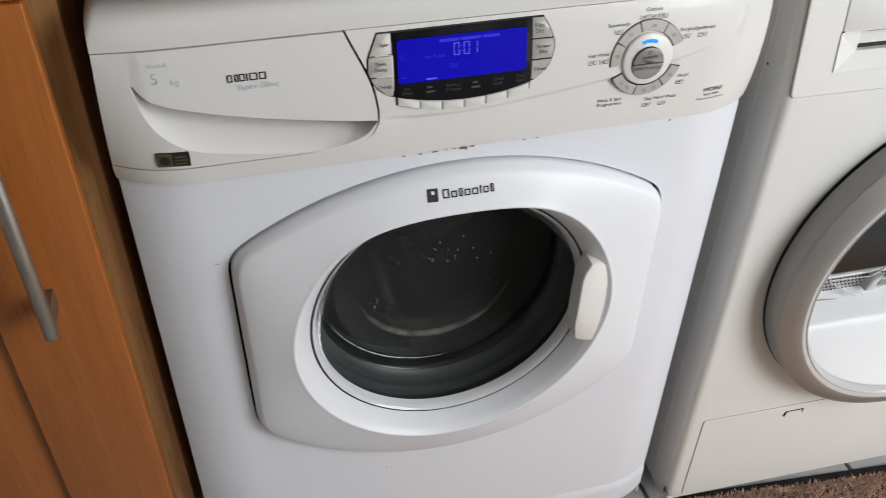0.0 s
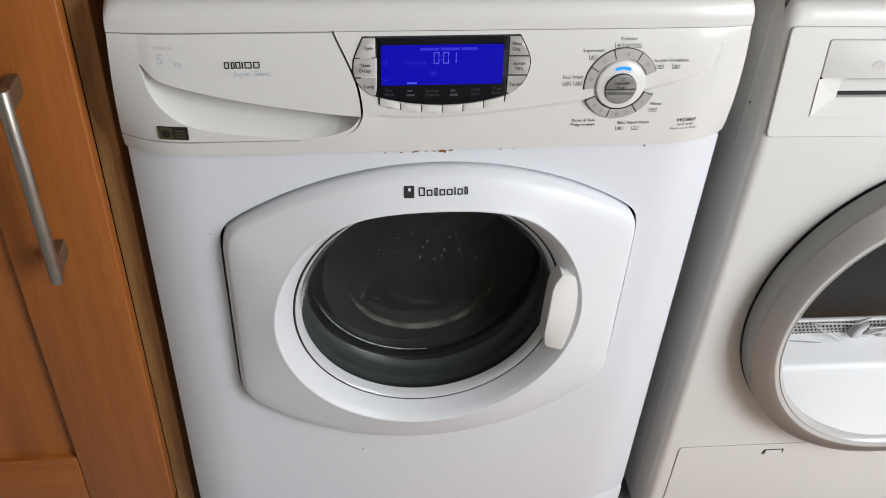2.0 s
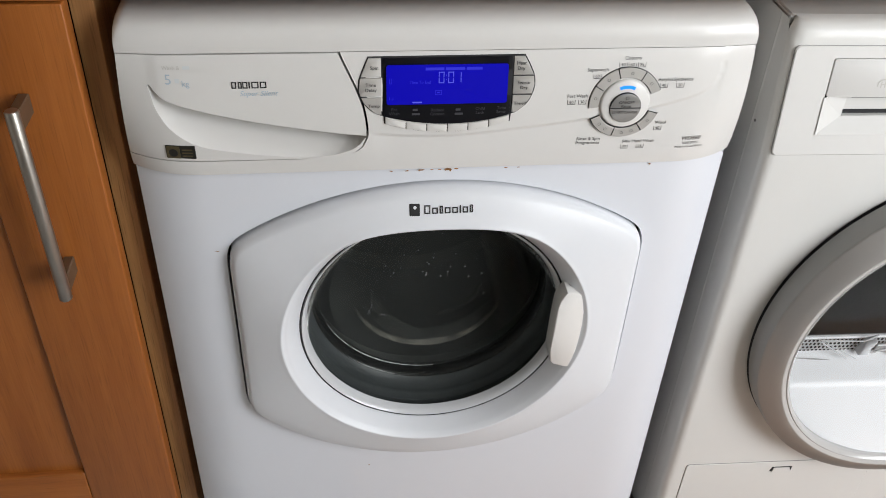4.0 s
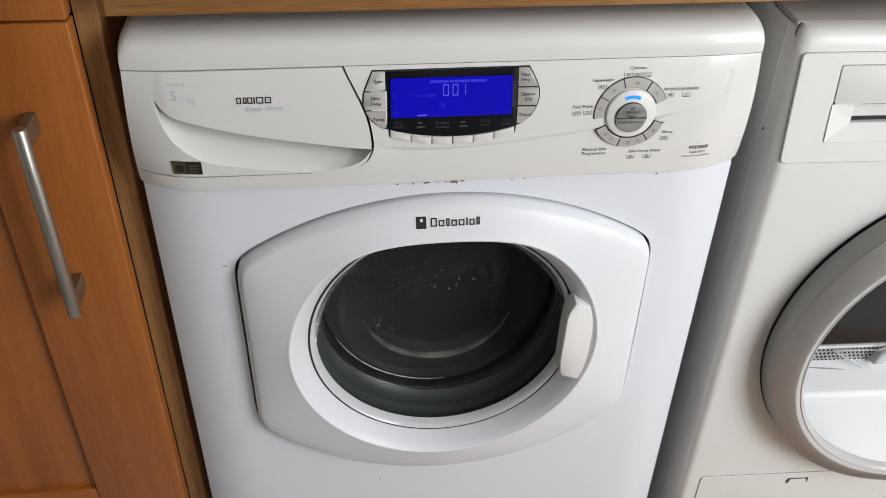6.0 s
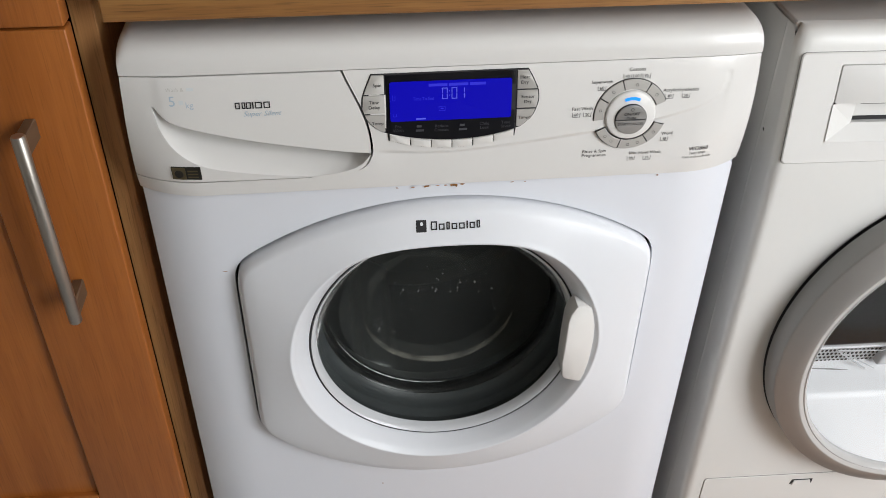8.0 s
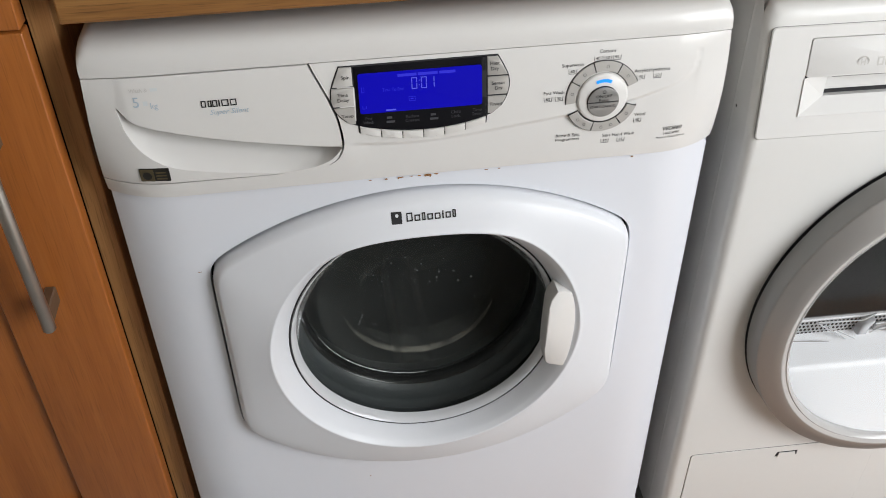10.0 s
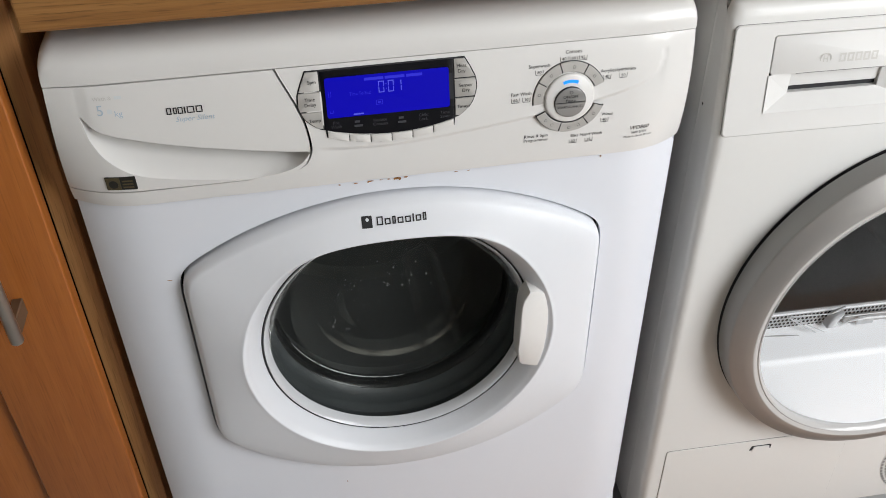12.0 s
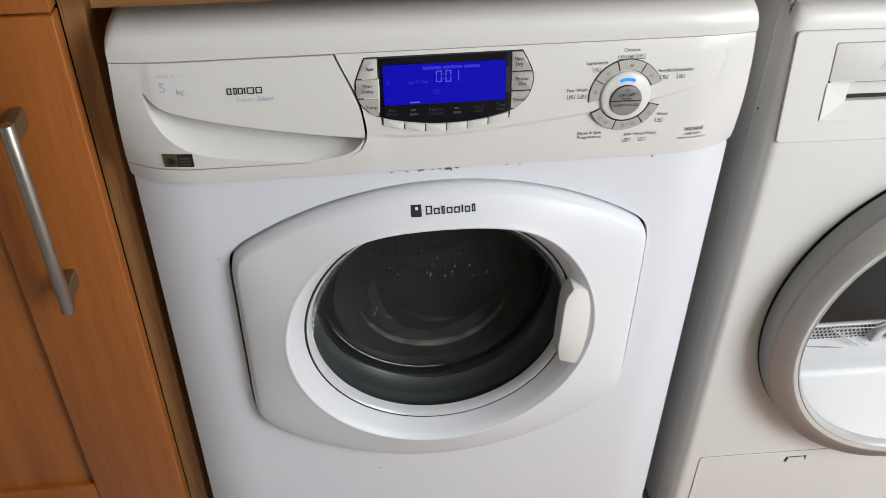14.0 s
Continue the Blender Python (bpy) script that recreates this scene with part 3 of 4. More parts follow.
    # printing on the drawer
    letters = [(0.0, 0.0042), (0.0058, 0.0032), (0.0096, 0.0044), (0.0150, 0.0012), (0.0175, 0.0062), (0.0250, 0.0056)]
    for a, w in letters:
        hollow_mark("brand_mark", -0.1945 + a, -0.1945 + a + w, 0.7845, 0.7905, 0.0010, yfd, M_INK, drawer)
    lettering("print", "Super Silent", 0.0066, -0.1885, 0.7775, yfd, M_INKB, drawer, shear=0.35, width=0.034)
    lettering("print", "5", 0.0130, -0.2520, 0.7890, yfd, M_INKB, drawer)
    lettering("print", "kg", 0.0075, -0.2375, 0.7872, yfd, M_INKB, drawer)
    lettering("faded_print", "Wash &", 0.0048, -0.2530, 0.8020, yfd, M_INKP, drawer)
    marks("faded_print", [(-0.2430, -0.2390, 0.7900, 0.7940), (-0.2350, -0.2290, 0.8022, 0.8050)], yfd, M_INKF, drawer, 0.0002)
    # woollen-care sticker
    st = part("sticker", slab(rounded(-0.2605, -0.2335, 0.7145, 0.7285, 0.0008, 2), yfd, 0.0010, 0.0010), M_STICK, drawer, "dark brown and gold sticker")
    part("gold_field", slab(rounded(-0.260, -0.2475, 0.715, 0.728, 0.0006, 2), yfd, 0.0015, 0.0003), M_STICKG, drawer)
    part("emblem", slab([(-0.2537 + 0.0042 * math.cos(a), 0.7212 + 0.0042 * math.sin(a)) for a in np.linspace(0, 2 * math.pi, 14)[:-1]], yfd, 0.0019, 0.0003), M_STICK, drawer)
    marks("printed_lines", [(-0.2455, -0.236, z, z + 0.0016) for z in (0.7175, 0.7208, 0.7241)], yfd, M_STICKG, drawer, 0.0022)
    return panel, drawer


def display_top(x):
    return 0.8092 + 0.0006 * (x + 0.06) / 0.12


def display_low(x):
    return 0.7458 + 0.0092 * (abs(x) / 0.0600) ** 2.2


def washer_display(wm):
    n = 24
    xs = np.linspace(-0.0608, 0.0588, n)
    out = [(x, display_low(x)) for x in xs] + [(x, display_top(x)) for x in xs[::-1]]
    disp = part("display", slab(out, yf0, 0.0012, 0.006, 0.0006), M_BLACKG, wm, "black glossy display with a glowing blue screen", smooth=30)
    part("screen", slab(rounded(-0.0570, 0.0548, 0.7662, 0.8032, 0.0022, 4), yf0, 0.0017, 0.0004), M_LCD, disp, "glowing deep blue liquid crystal screen")
    lift = 0.0024

    def digit(x, segs):
        w, h, t, z = 0.0052, 0.0105, 0.0008, 0.7865
        s = {"a": (x, x + w, z + h - t, z + h), "d": (x, x + w, z, z + t), "b": (x + w - t, x + w, z + h / 2 + 0.0004, z + h - 0.0006), "c": (x + w - t, x + w, z + 0.0006, z + h / 2 - 0.0004),
             "f": (x, x + t, z + h / 2 + 0.0004, z + h - 0.0006), "e": (x, x + t, z + 0.0006, z + h / 2 - 0.0004)}
        return [s[k] for k in segs]
    marks("digits", digit(-0.0095, "abcdef") + digit(-0.0008, "abcdef") + digit(0.0062, "bc") + [(-0.0028, -0.0021, 0.7895, 0.7903), (-0.0028, -0.0021, 0.7935, 0.7943)], yf, M_LCDSEG, disp, lift)
    marks("status_bars", [(-0.0215, -0.0045, 0.7985, 0.8010), (-0.0032, 0.0145, 0.7985, 0.8010), (0.0160, 0.0305, 0.7985, 0.8010)], yf, M_LCDDIM, disp, lift)
    marks("status_mark", [(-0.0335, -0.0245, 0.7678, 0.7692)], yf, M_LCDSEG, disp, lift)
    lettering("screen_words", "Time To End", 0.0042, -0.036, 0.7862, yf, M_LCDDIM, disp, width=0.019, lift=lift)
    marks("symbol", [(-0.0125, -0.0065, 0.7755, 0.7759), (-0.0125, -0.0065, 0.7795, 0.7799), (-0.0125, -0.0121, 0.7759, 0.7795), (-0.0069, -0.0065, 0.7759, 0.7795), (-0.0108, -0.0082, 0.7771, 0.7783),
                     (-0.0545, -0.0520, 0.7865, 0.7869), (-0.0545, -0.0541, 0.787, 0.7915), (-0.0524, -0.0520, 0.787, 0.7915), (-0.0545, -0.0510, 0.7712, 0.7716), (-0.0545, -0.0541, 0.7716, 0.7740), (-0.0514, -0.0510, 0.7716, 0.7740)], yf, M_LCDDIM, disp, lift)
    for k, words in enumerate(("Pre\nWash", None, "Reduce\nCreases", None, "Child\nLock", "Time\nSaver")):
        x = -0.0500 + k * 0.0200
        z = 0.7595 - 0.0012 * (1 - abs(k - 2.5) / 2.5)
        if words:
            a, b = words.split("\n")
            lettering("print", a, 0.0042, x, z + 0.0008, yf, M_INKW, disp, "CENTER", lift=lift)
            lettering("print", b, 0.0042, x, z - 0.0032, yf, M_INKW, disp, "CENTER", lift=lift)
        else:
            marks("worn_print", [(x - 0.003, x + 0.0015, z + 0.0010, z + 0.0032), (x - 0.0038, x + 0.0038, z - 0.0032, z - 0.0010)], yf, M_INKW, disp, lift)
    # side keys
    lo = [(0.7555, -0.0630), (0.759, -0.0690), (0.764, -0.0745), (0.770, -0.0790), (0.779, -0.0820), (0.790, -0.0812), (0.800, -0.0773), (0.811, -0.0722)]
    ro = [(0.7555, 0.0625), (0.763, 0.0720), (0.769, 0.0758), (0.775, 0.0783), (0.783, 0.0800), (0.792, 0.0790), (0.802, 0.0742), (0.811, 0.0690)]
    for side, words, edge, inner in ((-1, ("Spin", "Time\nDelay", "Temp"), lo, -0.0618), (1, ("Heat\nDry", "Sensor\nDry", "Timed"), ro, 0.0600)):
        for k, (zt, zb_) in enumerate(((0.8095, 0.7924), (0.7912, 0.7744), (0.7730, 0.7564))):
            zz = np.linspace(zb_, zt, 8)
            pts = [(inner, zb_ + 0.0003), (inner, zt)] + [(lerp_list(edge, z), z) for z in zz[::-1]]
            key = part("key", slab(pts, yf0, 0.0015, 0.004, 0.0005), M_SILVER, wm, "silver grey push key", smooth=30)
            lines = words[k].split("\n")
            cx = side * (0.0672, 0.0706, 0.0680)[k] - 0.0006
            cz = (zt + zb_) / 2 + (0.0006 if k == 2 else 0)
            for q, w in enumerate(lines):
                lettering("print", w, 0.0046, cx, cz - 0.0014 + (0.0026 if len(lines) > 1 else 0) - 0.0048 * q, yf0, M_INKG, key, "CENTER", lift=0.0019)
    # black outline behind the keys
    pts = [(lerp_list(lo, z) - 0.0011, z) for z in np.linspace(0.8106, 0.7558, 14)]
    keysz = 0.0082
    low = [(-0.0600, 0.7545)] + [(x, display_low(x) - keysz * (1 - 0.12 * abs(x / 0.06) ** 2) - 0.0007) for x in np.linspace(-0.0592, 0.0592, 20)] + [(0.0600, 0.7545)]
    pts2 = [(lerp_list(ro, z) + 0.0011, z) for z in np.linspace(0.7558, 0.8110, 14)]
    part("key_surround", slab(pts + low + pts2, yf0, 0.0004, 0.004), M_SEAM, wm)
    for k in range(6):
        x0 = -0.0585 + 0.0195 * k + 0.0004
        x1 = x0 + 0.0187
        xx = np.linspace(x0, x1, 6)
        pts = [(x, display_low(x) - keysz * (1 - 0.12 * abs(x / 0.06) ** 2)) for x in xx] + [(x, display_low(x) - 0.0006) for x in xx[::-1]]
        part("option_key", slab(pts, yf0, 0.0020, 0.005, 0.0006), M_KEYW, wm, "pale slim option key", smooth=30)


def washer_dial(wm):
    cx, cz = 0.1692, 0.7622
    cxy = lambda r, a: (cx + r * math.cos(radians(a)), cz + r * math.sin(radians(a)))

    def sector(r0, r1, a0, a1, k=12):
        return [cxy(r1, a0 + (a1 - a0) * i / k) for i in range(k + 1)] + [cxy(r0, a1 + (a0 - a1) * i / k) for i in range(k + 1)]

    def plate(name, r0, r1, a0, a1, lift, mat, parent, label=""):
        k = 14
        rows = []
        for r, dy in ((r0, 0.003 - lift), (r0, -lift + 0.0004), (r0 + 0.0005, -lift), (r1 - 0.0005, -lift), (r1, -lift + 0.0004), (r1, 0.003 - lift)):
            row = []
            for i in range(k + 1):
                x, z = cxy(r, a0 + (a1 - a0) * i / k)
                row.append((x, yf0(x, z) + dy, z))
            rows.append(row)
        return part(name, grid(rows), mat, parent, label, smooth=30)
    dial = part("selector", slab([cxy(0.0244, a) for a in range(0, 360, 8)], yf0, 0.0030, 0.008, 0.0022), M_FASCIA, wm, "round white selector hub", smooth=40)
    flat = lambda x, z: yf0(cx, cz)
    for a0, a1, name in ((1, 179, "on_key"), (181, 359, "start_key")):
        pts = [(cx + 0.0148 * math.cos(radians(a)), cz - 0.003 + 0.0148 * math.sin(radians(a))) for a in np.linspace(a0, a1, 22)]
        pts = [(x, z + (0.0004 if a0 < 90 else -0.0004)) for x, z in pts]
        part(name, slab(pts, flat, 0.0050, 0.004, 0.0005), M_SILVERD, dial, "dark silver half round key", smooth=30)
    part("key_gap", slab([(cx + 0.0154 * math.cos(radians(a)), cz - 0.003 + 0.0154 * math.sin(radians(a))) for a in range(0, 360, 10)], flat, 0.0036, 0.003), M_SEAM, dial)
    lettering("print", "ON/OFF", 0.0042, cx, cz + 0.0022, flat, M_INK, dial, "CENTER", lift=0.0054)
    lettering("print", "Pause", 0.0042, cx, cz - 0.0018, flat, M_INK, dial, "CENTER", lift=0.0054)
    lettering("print", "START/CANCEL", 0.0036, cx, cz - 0.0082, flat, M_INK, dial, "CENTER", lift=0.0054)
    part("power_symbol", lathe([(0.0013, flat(0, 0) - 0.0054), (0.0017, flat(0, 0) - 0.0054)], 16, cx, cz + 0.0080), M_INK, dial)
    plate("indicator", 0.0160, 0.0190, 66, 114, 0.0036, M_LED, dial, "glowing blue indicator lamp")
    for a0, a1 in ((150, 186), (108, 148), (62, 106), (22, 60)):
        plate("programme_key", 0.0258, 0.0352, a0, a1, 0.0018, M_SILVER, wm, "silver grey curved programme key")
    for a0, a1 in ((206, 254), (256, 304), (306, 342)):
        plate("programme_key", 0.0258, 0.0352, a0, a1, 0.0018, M_SILVER, wm, "silver grey curved programme key")
    for a0, a1 in ((149.2, 187), (107, 149), (61, 107), (21.2, 61), (205.2, 255), (255, 305), (305, 342.8)):
        plate("key_outline", 0.0252, 0.0358, a0, a1, 0.0006, M_SEAM, wm)
    for a in (168, 128, 84, 41, 222, 238, 272, 290, 324):
        x, z = cxy(0.0304, a)
        part("key_symbol", lathe([(0.0012, yf0(x, z) - 0.0022), (0.00155, yf0(x, z) - 0.0022)], 10, x, z), M_INKG, wm)
    words = [("Cottons", 0.1720, 0.8045, "CENTER"), ("Superwash", 0.1395, 0.7940, "CENTER"), ("Fast Wash", 0.1225, 0.7690, "CENTER"), ("Acrylics", 0.1985, 0.7838, "LEFT"), ("Synthetics", 0.2138, 0.7838, "LEFT"),
             ("Wool", 0.2030, 0.7392, "LEFT"), ("Hand Wash", 0.1945, 0.7190, "CENTER"), ("Silks", 0.1775, 0.7190, "CENTER"), ("Rinse & Spin", 0.1390, 0.7228, "CENTER"), ("Programmes", 0.1390, 0.7182, "CENTER")]
    for w, x, z, al in words:
        lettering("print", w, 0.0047, x, z, yf, M_INKG, wm, al)
    tubs = [("40", 0.1630, 0.7985), ("60", 0.1720, 0.7985), ("95", 0.1810, 0.7985), ("60", 0.1395, 0.7882), ("60", 0.1170, 0.7632), ("30", 0.1275, 0.7632), ("40", 0.2050, 0.7782), ("50", 0.2210, 0.7782), ("40", 0.2065, 0.7335), ("30", 0.1765, 0.7132), ("25", 0.1925, 0.7132)]
    for w, x, z in tubs:
        lettering("print", w, 0.0042, x, z, yf, M_INKG, wm, "CENTER")
        outline_print("tub_symbol", [(x - 0.0040, z + 0.0034), (x - 0.0036, z - 0.0011), (x + 0.0036, z - 0.0011), (x + 0.0040, z + 0.0034), (x + 0.0036, z + 0.0034), (x + 0.0032, z - 0.0006), (x - 0.0032, z - 0.0006), (x - 0.0036, z + 0.0034)], yf, M_INKG, wm)
    lettering("print", "WD860", 0.0062, 0.2435, 0.7200, yf, M_INK, wm, "CENTER", shear=0.15)
    lettering("print", "1600 SPIN", 0.0040, 0.2435, 0.7153, yf, M_INKG, wm, "CENTER")
    lettering("print", "Made in Great Britain", 0.0034, 0.2435, 0.7112, yf, M_INKG, wm, "CENTER")


def washer_door(wm):
    angs = [2 * math.pi * i / ND for i in range(ND)]
    rows = [[polar(R_OUT[i], a, 0.010) for i, a in enumerate(angs)], [polar(R_OUT[i], a, -0.0012) for i, a in enumerate(angs)]]
    for s in (0.0003, 0.0008, 0.0018, 0.0034, 0.0056, 0.008):
        rows.append([polar(R_OUT[i] - s, a, door_y(R_OUT[i] - s, a)) for i, a in enumerate(angs)])
    for f in (0.25, 0.45, 0.65, 0.8, 0.92):
        row = []
        for i, a in enumerate(angs):
            r0, r1 = R_OUT[i] - 0.008, r_rim(a) + 0.003
            r = r0 + (r1 - r0) * f
            row.append(polar(r, a, door_y(r, a)))
        rows.append(row)
    for k in range(0, 5):
        t = k / 4
        rows.append([polar(r_rim(a) + 0.003 - 0.004 * t, a, -0.0293 - 0.0008 * math.sin(math.pi * t) + 0.002 * t * t) for a in angs])
    for k in range(1, 10):
        t = k / 9
        rows.append([polar((r_rim(a) - 0.001) + (DGLASS - r_rim(a) + 0.001) * t ** 0.85, a, -0.0273 + 0.0233 * t ** 1.1) for a in angs])
    rows.append([polar(DGLASS, a, 0.004) for a in angs])
    door = part("door", grid(rows, True), M_DOORW, wm, "white closed porthole door with a dished surround", smooth=40)
    part("door_gasket", grid([[polar(0.158, a, 0.0145) for a in angs], [polar(R_OUT[i] + 0.010, a, 0.0145) for i, a in enumerate(angs)]], True), M_SEAM, wm)
    part("rim_joint", lathe([(DGLASS + 0.0006, -0.0052), (DGLASS - 0.0002, -0.0060), (DGLASS - 0.0012, -0.0052)], 128, DCX, DCZ), M_SEAM, door)
    # glass rim, bowl, and water drops on it
    part("glass_rim", lathe([(DGLASS - 0.0006, 0.0030), (DGLASS - 0.0011, -0.0045), (DGLASS - 0.0020, -0.0062), (DGLASS - 0.0036, -0.0050), (DGLASS - 0.0062, 0.000), (DGLASS - 0.0076, 0.006)], 128, DCX, DCZ), M_RIMGLASS, door, "rim of the porthole glass, its bright reflection in the colour", smooth=60)
    prof = [(DGLASS - 0.0074, 0.0055), (0.1390, 0.015), (0.1320, 0.028), (0.1240, 0.040), (0.1165, 0.0475), (0.107, 0.057), (0.095, 0.062), (0.06, 0.066), (0.012, 0.068), (0.0005, 0.068)]
    part("bowl_wall", lathe(prof[:5], 96, DCX, DCZ), M_BOWL, door, "clear side of the porthole bowl", smooth=60).visible_shadow = False
    bowl = part("bowl_face", lathe(prof[4:], 96, DCX, DCZ), M_BOWLF, door, "face of the porthole bowl with a brightening grey haze", smooth=60)
    bowl.visible_shadow = False
    rng = random.Random(3)
    drop = None
    for i in range(85):
        while True:
            x, z = rng.gauss(0.0, 0.034), rng.gauss(0.512, 0.015)
            if i > 42:
                x, z = rng.gauss(-0.074, 0.010), rng.gauss(0.449, 0.008)
            if i > 60:
                x, z = rng.uniform(-0.085, 0.075), rng.uniform(0.435, 0.525)
            if math.hypot(x, z - DCZ) < 0.088:
                break
        if drop is None:
            bm = bmesh.new()
            bmesh.ops.create_icosphere(bm, subdivisions=1, radius=0.0011)
            bmesh.ops.scale(bm, vec=(1, 0.5, 1.1), verts=bm.verts)
            d = part("water_drop", bm, M_DROP, bowl, smooth=60)
            drop = d.data
        else:
            d = new("water_drop", drop)
            d.parent = bowl
        s = 0.40 + 0.70 * rng.random() ** 2
        d.scale = (s, s, s)
        d.location = (x, lerp_list([(0, 0.0675), (0.05, 0.0665), (0.085, 0.0635), (0.1, 0.0595)], math.hypot(x, z - DCZ)), z)
    # handle flap in the dish
    flap = [(0.1335, 0.5425), (0.1365, 0.5465), (0.1450, 0.5450), (0.1530, 0.5400), (0.1562, 0.530), (0.1592, 0.514), (0.1600, 0.495), (0.1592, 0.475), (0.1575, 0.458), (0.1545, 0.442), (0.1512, 0.4315), (0.1480, 0.4315), (0.1320, 0.4408), (0.1285, 0.4450),
            (0.1262, 0.463), (0.1268, 0.498), (0.1280, 0.528), (0.1300, 0.5370)]
    part("door_handle", slab(flap, lambda x, z: -0.025 - 0.004 * smoothstep(0.15, 0.13, x), 0.004, 0.022, 0.0018), M_FASCIA, door, "white moulded pull handle", smooth=35)
    # brand mark: a black square with a pale dot and plain bars
    part("brand_badge", slab(rounded(-0.0352, -0.0250, 0.6500, 0.6610, 0.0006, 2), yd, 0.0005, 0.0005), M_INK, door)
    part("badge_dot", slab([(-0.0298 + 0.0016 * math.cos(a), 0.6578 + 0.0016 * math.sin(a)) for a in np.linspace(0, 2 * math.pi, 13)[:-1]], yd, 0.0009, 0.0003), M_DOORW, door)
    x = -0.0205
    for w, hi_ in ((0.0060, 0.0100), (0.0056, 0.0072), (0.0034, 0.0090), (0.0056, 0.0072), (0.0056, 0.0072), (0.0014, 0.0090), (0.0052, 0.0072), (0.0034, 0.0090)):
        hollow_mark("brand_mark", x, x + w, 0.6518, 0.6518 + hi_ * 0.8, 0.0012, yd, M_INK, door, 0.0007)
        x += w + 0.0018
    # highlight along the wet lip, built as a thin white tube
    glint_path = [lift(polar(0.1326, radians(a), 0.0598), 0.004) for a in range(204, 276, 2)]
    part("lip_glint", tube(glint_path, [0.0002 + 0.0007 * math.sin(math.pi * i / (len(glint_path) - 1)) * (0.6 + 0.4 * math.sin(i * 1.7)) for i in range(len(glint_path))], 8), M_GLINT, wm, "white tube as the wet glint on the seal lip", smooth=60)
    # rubber seal behind the glass and the tub mouth
    rings = [(0.157, 0.0, 0), (0.157, 0.016, 0), (0.147, 0.018, 0), (0.1452, 0.026, 0), (0.1435, 0.029, 0), (0.1440, 0.031, 0), (0.1410, 0.042, 0.001), (0.1375, 0.047, 0.002)]
    part("door_seal", grid([[lift(polar(r, a, y), dz) for a in angs] for r, y, dz in rings], True), M_RUBBER, wm, "grey rubber door seal", smooth=50)
    part("seal_lip", lathe([(0.1380, 0.0462), (0.1352, 0.0490), (0.1335, 0.0580), (0.1330, 0.0610), (0.1345, 0.066), (0.139, 0.070), (0.16, 0.080), (0.215, 0.084)], 96, DCX, DCZ + 0.004), M_LIP, wm, "black wet lip of the seal", smooth=50)



def washing_machine():
    wm = thing("washing_machine", "white front-loading washer dryer with blue display, running", "washing machine")
    washer_body(wm)
    washer_fascia(wm)
    washer_display(wm)
    washer_dial(wm)
    washer_door(wm)
    # spinning drum with three lifters, and the soapy water that it carries round
    bm = lathe([(0.140, 0.088), (0.155, 0.088), (0.205, 0.095), (0.215, 0.105), (0.215, 0.36), (0.20, 0.375), (0.0005, 0.385)], 96)
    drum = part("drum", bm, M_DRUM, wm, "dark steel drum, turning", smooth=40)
    drum.location = (DCX, 0, DCZ)
    for k in range(3):
        a = 2 * math.pi * k / 3
        bm = box(-0.022, 0.022, 0.12, 0.35, -0.215, -0.165, 0.012, 3)
        bmesh.ops.rotate(bm, cent=(0, 0, 0), matrix=Matrix.Rotation(a, 3, "Y"), verts=bm.verts)
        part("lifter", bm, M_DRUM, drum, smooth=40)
    streams = []
    rng = random.Random(11)
    for k in range(3):
        rows = []
        r0, w, a0, span = 0.055 + 0.014 * k, 0.010 + 0.003 * k, rng.uniform(0, 6.28), rng.uniform(0.9, 1.6)
        for j in range(5):
            row = []
            for i in range(25):
                t = i / 24
                taper = math.sin(math.pi * t) ** 0.7
                r = r0 + w * (j / 4 - 0.5) * taper + 0.012 * t
                a = a0 + span * t
                row.append((r * math.cos(a), 0.0745 + 0.0025 * k, r * math.sin(a)))
            rows.append(row)
        st = part("soap_swirl", grid(rows), M_FOAMF, wm, "faint swirl of soapy water", smooth=60)
        st.location = (DCX, 0, DCZ)
        streams.append(st)
    # soap left standing along the foot of the bowl
    for r0, w, a0, a1, y, mat in ((0.0920, 0.010, 196, 345, 0.0632, M_FOAM), (0.0930, 0.006, 205, 268, 0.0628, M_FOAM), (0.080, 0.020, 215, 340, 0.0655, M_FOAMF)):
        rows = []
        for j in range(5):
            row = []
            for i in range(41):
                t = i / 40
                a = radians(a0 + (a1 - a0) * t)
                r = r0 + w * (j / 4 - 0.5) * math.sin(math.pi * t) ** 0.6
                row.append(polar(r, a, y))
            rows.append(row)
        part("soap_residue", grid(rows), mat, wm, "whitish soap residue on the glass", smooth=60)
    return wm, drum, streams


